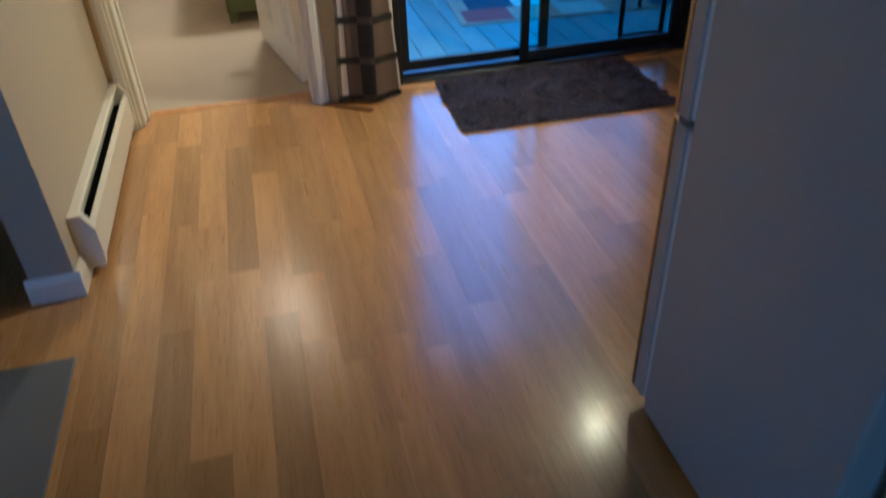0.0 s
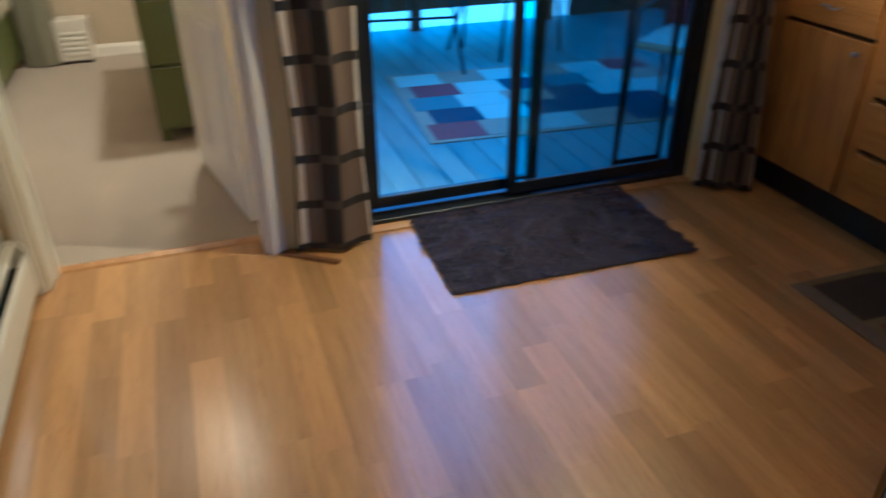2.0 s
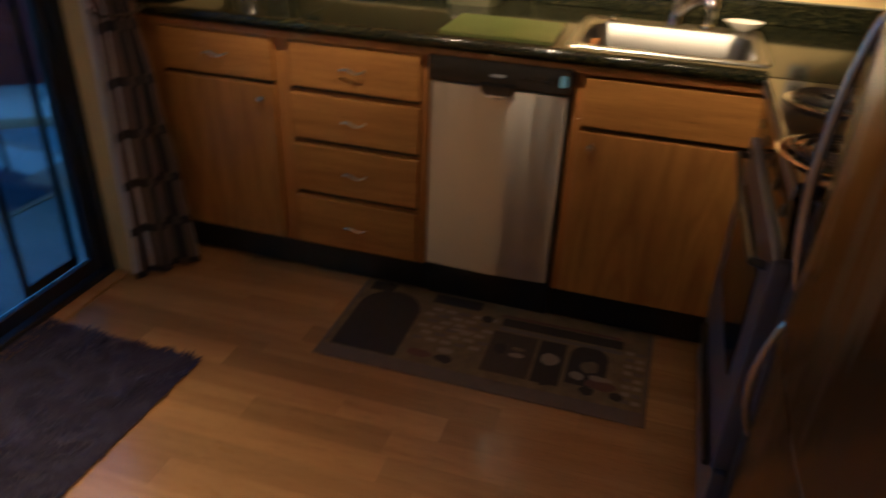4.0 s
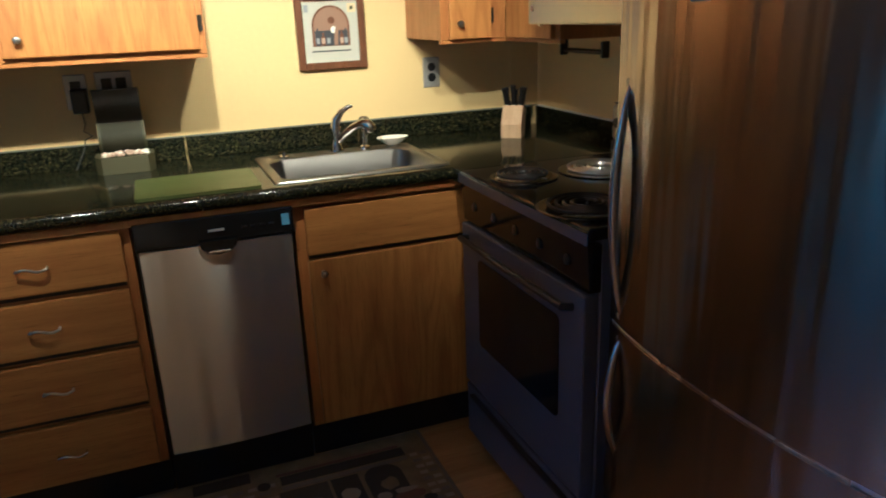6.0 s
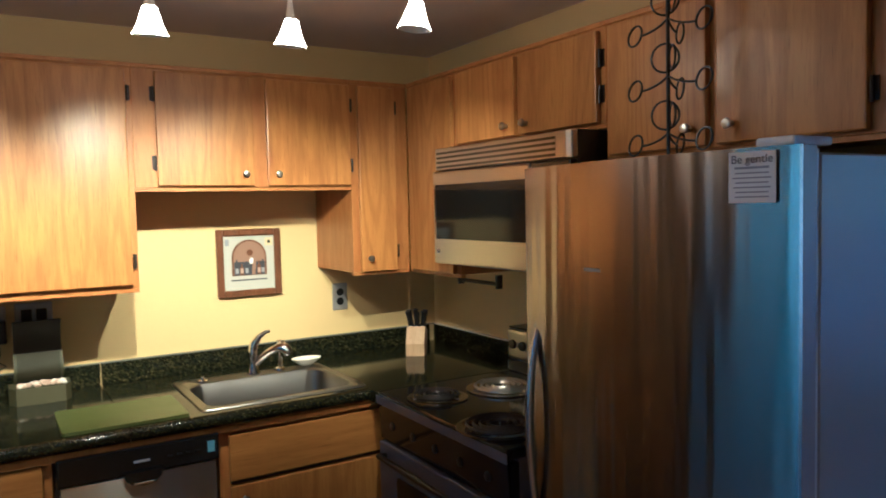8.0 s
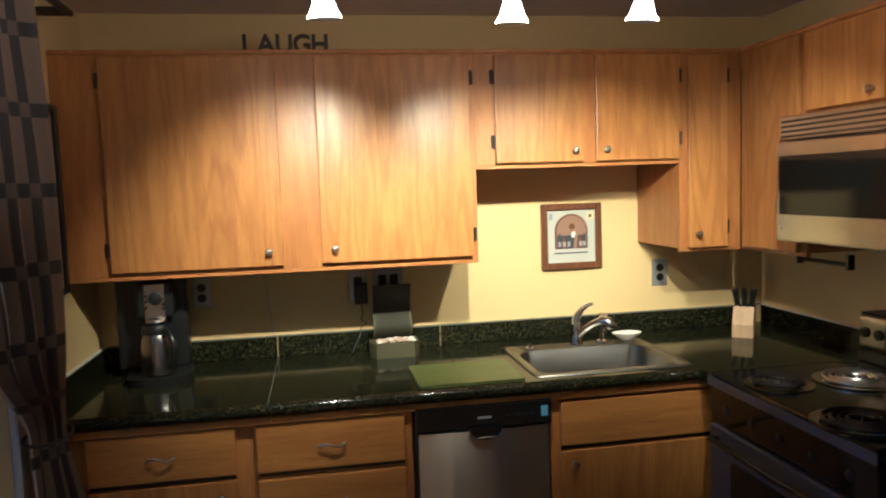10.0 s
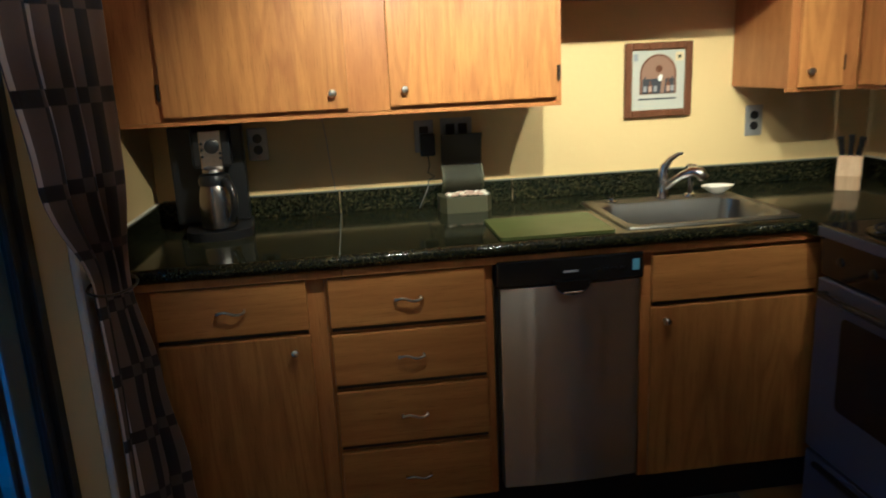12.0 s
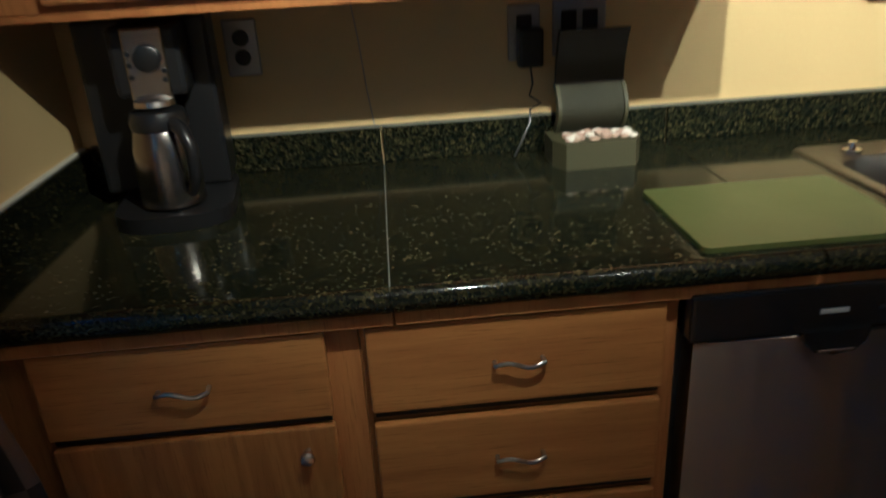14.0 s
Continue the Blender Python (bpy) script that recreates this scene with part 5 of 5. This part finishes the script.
part("bar", bx((-0.155, -0.006, 0), (0.155, 0.006, 0.006)), M_BRONZE, sign)
for k, ch in enumerate("LAUGH"):
    lettering(ch, 0.088, 0.005, Matrix.Translation((-0.122 + 0.061 * k, 0, 0.006)) @ Matrix.Rotation(radians(90), 4, "X"), M_BRONZE, sign, "letter", 0.0022)

# ---- track lighting ----
track = thing("track_light", "curved brushed nickel rail with five small glass shades", "track light", (0, 0, CEIL))
rail = [(2.02, 3.14), (2.20, 2.98), (2.36, 2.86), (2.455, 2.73), (2.495, 2.53), (2.490, 2.288), (2.485, 2.13), (2.462, 1.97), (2.37, 1.845), (2.215, 1.763), (2.06, 1.71)]
fine = []
for i in range(len(rail) - 1):
    p0, p1, p2, p3 = rail[max(i - 1, 0)], rail[i], rail[i + 1], rail[min(i + 2, len(rail) - 1)]
    for k in range(5):
        t = k / 5
        fine.append(tuple(0.5 * (2 * b + (c - a) * t + (2 * a - 5 * b + 4 * c - d) * t * t + (3 * b - a - 3 * c + d) * t ** 3) for a, b, c, d in zip(p0, p1, p2, p3)))
part("rail", tube(bmesh.new(), [(x, y, -0.135) for x, y in fine], 0.0065, 8), M_NICKEL, track, "thin bent nickel rail", True)
for px, py in ((2.495, 2.53), (2.20, 2.98), (2.37, 1.845)):
    part("standoff", tube(bmesh.new(), [(px, py, -0.002), (px, py, -0.135)], 0.006, 8), M_NICKEL, track, "", True)
part("canopy", lathe(bmesh.new(), [(0.115, -0.001), (0.115, -0.014), (0.095, -0.028), (0.012, -0.034)], 36, Matrix.Translation((2.495, 2.53, 0))), M_NICKEL, track, "", True)
for (lx, ly, lz), (ax, ay) in zip(LAMPS, LEANS):
    dz = lz - CEIL
    h = part("lamp_holder", tube(bmesh.new(), [(lx, ly, -0.128), (lx, ly, -0.165), (lx, ly, dz + 0.060), (lx, ly, dz + 0.034)], [0.008, 0.005, 0.008, 0.013], 12), M_NICKEL, track, "nickel lamp holder", True)
    tilt = Matrix.Translation((lx, ly, dz)) @ Matrix.Rotation(-ay, 4, "X") @ Matrix.Rotation(-ax, 4, "Y")
    outer = lathe(bmesh.new(), [(0.012, 0.034), (0.016, 0.031), (0.021, 0.014), (0.028, -0.008), (0.0375, -0.026), (0.0390, -0.030)], 32, tilt, False)
    shade = part("shade", outer, M_SHADE, h, "glowing white glass shade", True)
    inner = lathe(bmesh.new(), [(0.0386, -0.0302), (0.0365, -0.0295), (0.026, -0.008), (0.0185, 0.014), (0.014, 0.028), (0.009, 0.031)], 32, tilt, False)
    part("lining", inner, M_LINING, shade, "white inner face of the shade", True)

# ---- rugs and mats ----
rug = thing("shag_rug", "charcoal shag rug in front of the glass door", "rug", (1.945, 3.360, 0.0), -1.5)
part("backing", bx((-0.490, -0.298, 0.0006), (0.490, 0.298, 0.010), 0.004), M_RUG, rug)
rnd = random.Random(2)
verts, faces = [], []
for i in range(104):
    for j in range(64):
        x = -0.494 + 0.988 * (i + rnd.random()) / 104
        y = -0.302 + 0.604 * (j + rnd.random()) / 64
        flow = 6.283 * noise.noise((x * 9, y * 9, 0.3)) + rnd.uniform(-0.8, 0.8)
        lump = 0.5 + 0.5 * noise.noise((x * 16, y * 16, 4.0))
        lean, hgt = rnd.uniform(0.008, 0.026), 0.012 + 0.022 * lump * rnd.uniform(0.7, 1.1)
        ca, sa, wdt = math.cos(flow), math.sin(flow), rnd.uniform(0.0035, 0.0065)
        n = len(verts)
        verts += [(x - sa * wdt, y + ca * wdt, 0.007), (x + sa * wdt, y - ca * wdt, 0.007), (x - ca * wdt, y - sa * wdt, 0.011),
                  (x + ca * lean, y + sa * lean, hgt)]
        faces += [(n, n + 1, n + 3), (n + 1, n + 2, n + 3), (n + 2, n, n + 3)]
me = bpy.data.meshes.new("shag")
me.from_pydata(verts, [], faces)
me.materials.append(M_RUG)
shag = new("shag", me)
shag.parent = rug
tagged(shag, kind="stuff")

mat = thing("kitchen_mat", "tapestry kitchen runner with a dark arch and figures of fruit", "mat", (2.835, 2.20, 0.0), -90)
# local x runs along the runner, y towards the cabinets
part("ground", bx((-0.535, -0.245, 0.0006), (0.535, 0.245, 0.006), 0.002), M_MATEDGE, mat, "grey-brown woven border")
part("field", bx((-0.520, -0.185, 0.0062), (0.520, 0.235, 0.0072)), M_MATBASE, mat, "mottled tan brick-patterned ground")
part("dark_arch", prism(bmesh.new(), [(-0.500, -0.180), (-0.275, -0.180), (-0.275, 0.075)] + arc(-0.3875, 0.075, 0.1125, 8, 172, 12) + [(-0.500, 0.075)], 0.0074, 0.0082), M_MATDARK, mat, "dark arched doorway panel")
part("dark_square", bx((-0.500, 0.175, 0.0074), (-0.41, 0.232, 0.0082)), M_MATDARK, mat)
part("dark_square", bx((-0.250, 0.170, 0.0074), (-0.070, 0.225, 0.0082)), M_MATDARK, mat)
part("lantern", prism(bmesh.new(), arc(-0.035, 0.130, 0.022, 0, 330, 9), 0.0074, 0.0082), M_MATDARK, mat)
part("awning_stripe", bx((0.010, 0.165, 0.0074), (0.430, 0.178, 0.0082)), M_MATRUST, mat, "rust awning stripe")
part("awning", bx((0.020, 0.112, 0.0074), (0.440, 0.160, 0.0082)), M_MATDARK, mat, "dark awning band")
part("ledge", bx((0.020, 0.084, 0.0074), (0.440, 0.104, 0.0080)), M_MATEDGE, mat)
part("shop_window", bx((0.005, -0.150, 0.0074), (0.160, 0.076, 0.0080)), M_MATSHOP, mat)
part("shop_door", bx((0.170, -0.150, 0.0074), (0.260, 0.076, 0.0080)), M_MATDARK, mat)
part("niche", prism(bmesh.new(), [(0.275, -0.12), (0.400, -0.12), (0.400, 0.03)] + arc(0.3375, 0.03, 0.0625, 8, 172, 9) + [(0.275, 0.03)], 0.0074, 0.0080), M_MATDARK, mat)
rnd = random.Random(11)


def motif(px, py, rx, ry, material):
    z = 0.0083 + 0.0006 * rnd.random()
    part("motif", prism(bmesh.new(), [(px + rx * rnd.uniform(0.75, 1.1) * math.cos(a * 0.6283), py + ry * rnd.uniform(0.75, 1.1) * math.sin(a * 0.6283)) for a in range(10)], 0.0081, z), material, mat)


for px, py, rx, ry, mm in ((0.215, -0.02, 0.034, 0.034, M_MATPALE), (0.215, -0.11, 0.030, 0.050, M_MATDARK), (0.345, -0.02, 0.035, 0.035, M_MATBASE), (0.310, -0.075, 0.030, 0.022, M_MATPALE),
                           (0.385, -0.100, 0.060, 0.026, M_MATRUST), (0.350, -0.140, 0.026, 0.022, M_MATDARK), (0.440, -0.140, 0.026, 0.022, M_MATDARK), (0.380, -0.070, 0.040, 0.014, M_MATPALE),
                           (0.045, -0.02, 0.022, 0.030, M_MATDARK), (0.105, -0.04, 0.028, 0.014, M_MATPALE), (0.105, -0.005, 0.024, 0.010, M_MATBASE), (-0.20, -0.135, 0.050, 0.020, M_MATRUST),
                           (-0.115, -0.140, 0.035, 0.024, M_MATDARK), (-0.125, -0.095, 0.030, 0.016, M_MATPALE), (-0.095, 0.03, 0.045, 0.008, M_MATPALE)):
    motif(px, py, rx, ry, mm)
for k in range(30):
    bx0, by0 = -0.255 + 0.050 * (k % 5) + 0.02 * ((k // 5) % 2), -0.06 + 0.036 * (k // 5)
    part("brick_motif", bx((bx0, by0, 0.0074), (bx0 + 0.036, by0 + 0.018, 0.0079)), (M_MATPALE, M_MATEDGE)[(k * 7) % 3 == 0], mat)
for k in range(16):
    bx0, by0 = 0.452 + 0.034 * (k % 2), -0.16 + 0.036 * (k // 2)
    part("brick_motif", bx((bx0, by0, 0.0074), (bx0 + 0.027, by0 + 0.018, 0.0079)), (M_MATPALE, M_MATEDGE)[(k * 5) % 3 == 0], mat)

gm = thing("floor_mat", "grey low-pile floor mat in the dining area", "mat", (-0.40, 1.35, 0.0))
part("pad", bx((-0.85, -0.75, 0.0006), (0.455, 0.72, 0.009), 0.004), M_GREYMAT, gm)
chair = thing("office_chair", "black office chair on casters beside the wall", "chair", (-0.52, 2.12, 0.0))
part("column", tube(bmesh.new(), [(0, 0, 0.09), (0, 0, 0.42)], 0.025, 14), M_BLACK, chair, "", True)
part("seat", bx((-0.23, -0.23, 0.42), (0.23, 0.23, 0.50), 0.03, 3), M_BLACK, chair, "", True)
part("backrest", bx((-0.26, -0.20, 0.56), (-0.20, 0.20, 1.02), 0.025, 3), M_BLACK, chair, "", True)
part("back_support", tube(bmesh.new(), [(-0.10, 0, 0.43), (-0.27, 0, 0.44), (-0.27, 0, 0.62)], 0.016, 10), M_BLACK, chair, "", True)
for k in range(5):
    a = k * 1.2566 + 0.15
    ca, sa = math.cos(a), math.sin(a)
    lg = part("leg", tube(bmesh.new(), [(0.02 * ca, 0.02 * sa, 0.11), (0.27 * ca, 0.27 * sa, 0.075)], [0.022, 0.014], 10), M_BLACK, chair, "", True)
    part("caster", lathe(bmesh.new(), [(0.010, -0.020), (0.028, -0.018), (0.028, 0.018), (0.010, 0.020)], 16, Matrix.Translation((0.27 * ca, 0.27 * sa, 0.0285)) @ Matrix.Rotation(a, 4, "Z") @ Matrix.Rotation(radians(90), 4, "X")), M_BLACK, lg, "", True)
    part("caster_stem", tube(bmesh.new(), [(0.27 * ca, 0.27 * sa, 0.05), (0.27 * ca, 0.27 * sa, 0.075)], 0.009, 8), M_BLACK, lg)

# ---- the deck outside ----
deck = walls("deck", [((1.22, 3.76, -0.20), (6.2, 7.02, -0.052))], M_DARKWOOD, "weathered grey wooden deck outside the glass door", "deck")
walls("ground", [((-120, -120, -3.2), (120, 120, -3.0))], M_CONCRETE, "dull green ground far below the deck", "ground")
# Outer wall is unseen; its height is set to keep sun off the deck.
walls("house_wall", [((WX + 0.12, 3.74, -0.2), (6.2, 3.80, 2.42)), ((6.2, 3.74, -0.2), (6.3, 9.5, 4.6))], M_SIDING, "plain siding beside the deck, with an unseen tall wall blocking sun", "siding")
railing = thing("deck_railing", "solid dark boarded railing with a gap at the floor", "railing", (1.25, 6.92, -0.05))
for k in range(5):
    part("post", bx((0.02 + 1.19 * k, -0.04, 0.0), (0.11 + 1.19 * k, 0.05, 1.02), 0.004), M_DARKWOOD, railing)
part("cap_rail", bx((0.0, -0.06, 1.0205), (4.92, 0.07, 1.055), 0.006), M_DARKWOOD, railing)
for k in range(33):
    part("board", bx((0.0 + 0.149 * k, 0.052, 0.165 if k < 18 else 0.0), (0.146 + 0.149 * k, 0.070, 1.02), 0.002), M_DARKWOOD, railing)
tb = thing("patio_table", "pale rectangular patio table on crossed dark metal legs", "table", (2.08, 5.98, -0.030), -8)
# Pale colour of the top stands in for the sky it reflects.
part("tabletop", bx((-0.58, -0.42, 0.625), (0.58, 0.42, 0.650), 0.010, 2), M_TABLETOP, tb, "tabletop with bright sky reflection put into its pale colour", True)
for sx in (-0.42, 0.42):
    for sy in (-1, 1):
        part("leg", tube(bmesh.new(), [(sx + 0.012 * sy, 0.34 * sy, 0.0), (sx + 0.012 * sy, 0.0, 0.31), (sx + 0.012 * sy, -0.34 * sy, 0.624)], 0.013, 8), M_GREYMETAL, tb, "", True)
part("stretcher", tube(bmesh.new(), [(-0.42, 0, 0.31), (0.42, 0, 0.31)], 0.010, 8), M_GREYMETAL, tb, "", True)
pot = thing("plant_pot", "white flower pot standing on the patio table", "flower pot", (2.27, 5.92, 0.6205))
part("pot", lathe(bmesh.new(), [(0.060, 0.0), (0.085, 0.13), (0.095, 0.135), (0.095, 0.165), (0.082, 0.165), (0.078, 0.120)], 24), M_TRIM, pot, "white glazed pot", True)
part("soil", lathe(bmesh.new(), [(0.077, 0.121), (0.079, 0.140), (0.010, 0.146)], 20), M_BRONZE, pot, "dark soil", True)


def patio_chair(at, turn, seat, back, label):
    t = thing("patio_chair", label, "chair", at, turn, "patio chairs")
    part("seat", bx((-0.22, -0.22, 0.40), (0.22, 0.22, 0.45), 0.018, 2), seat, t, "seat cushion", True)
    part("backrest", bx((-0.22, 0.20, 0.46), (0.22, 0.245, 0.88), 0.018, 2), back, t, "back cushion", True)
    for sx in (-0.23, 0.23):
        part("side_frame", tube(bmesh.new(), [(sx, -0.26, 0.0), (sx, -0.22, 0.40), (sx, -0.20, 0.60), (sx, 0.18, 0.62), (sx, 0.25, 0.40), (sx, 0.30, 0.0)], 0.012, 8), M_GREYMETAL, t, "", True)
        part("back_post", tube(bmesh.new(), [(sx, 0.25, 0.40), (sx, 0.27, 0.90)], 0.012, 8), M_GREYMETAL, t, "", True)
    part("top_bar", tube(bmesh.new(), [(-0.23, 0.27, 0.90), (0.23, 0.27, 0.90)], 0.012, 8), M_GREYMETAL, t, "", True)
    return t


patio_chair((1.62, 6.55, -0.030), 20, M_CREAM, M_CREAM, "dark metal patio chair with a pale cushion")
patio_chair((2.98, 6.10, -0.030), -75, M_CREAM, M_CREAM, "dark metal patio chair with a pale cushion by the railing")
patio_chair((3.30, 4.42, -0.030), -55, M_CREAM, M_REDCLOTH, "dark metal patio chair with pale seat and red back")
orug = thing("outdoor_rug", "patchwork outdoor rug in navy, cream and wine", "rug", (2.80, 5.05, -0.0295), -4)
part("ground", bx((-0.92, -0.62, 0.0), (0.92, 0.62, 0.007), 0.002), M_TANWOOL, orug)
rnd = random.Random(6)
cloths = [M_NAVY, M_CREAM, M_WINE, M_TANWOOL, M_TEAL, M_NAVY, M_CREAM]
for i in range(6):
    for j in range(5):
        x0, y0 = -0.88 + 0.293 * i + (0.06 if j % 2 else 0), -0.585 + 0.234 * j
        x1 = min(x0 + 0.290, 0.885)
        part("patch", bx((x0, y0, 0.0072), (x1, y0 + 0.231, 0.0092)), cloths[(i * 3 + j * 5 + rnd.randrange(3)) % 7], orug)

# ---- floor boards, last ----
rnd = random.Random(17)
SIZES = (0.32, 0.44, 0.58, 0.72, 0.90)
PW = 0.0985
board_meshes = {s: mesh_of("plank", bx((-PW / 2, 0.0, -0.0155), (PW / 2, s, 0.0), 0.0003), M_PLANK) for s in SIZES}
rest = bmesh.new()
rows = int(round(5.4 / PW))
for i in range(rows):
    cx = -1.60 + PW * (i + 0.5)
    near = -0.12 < cx < 3.12
    y = -2.6
    first = rnd.uniform(0.1, 0.5)
    box(rest, (cx - PW / 2 + 0.0003, y, -0.0155), (cx + PW / 2 - 0.0003, y + first - 0.0003, 0.0))
    y += first
    while True:
        s = rnd.choice(SIZES)
        if y + s > 3.70 - 0.05:
            if near:
                ob = new("plank", mesh_of("plank", bx((-PW / 2, 0.0, -0.0155), (PW / 2, 3.70 - y, 0.0), 0.0003), M_PLANK))
                ob.location = (cx, y, 0)
                ob.parent = floor
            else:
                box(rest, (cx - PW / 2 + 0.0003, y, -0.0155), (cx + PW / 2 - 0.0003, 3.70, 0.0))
            break
        if near and y > 0.2:
            ob = new("plank", board_meshes[s])
            ob.location = (cx, y, 0)
            ob.parent = floor
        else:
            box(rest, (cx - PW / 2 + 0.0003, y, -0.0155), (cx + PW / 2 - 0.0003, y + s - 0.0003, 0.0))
        y += s
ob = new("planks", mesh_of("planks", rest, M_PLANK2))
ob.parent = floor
tagged(ob, kind="stuff")
for i in range(36):
    ob = new("deck_board", mesh_of("deck_board", bx((1.23 + 0.138 * i, 3.77, -0.0515), (1.365 + 0.138 * i, 7.0, -0.030), 0.003), M_DECK))
    ob.parent = deck
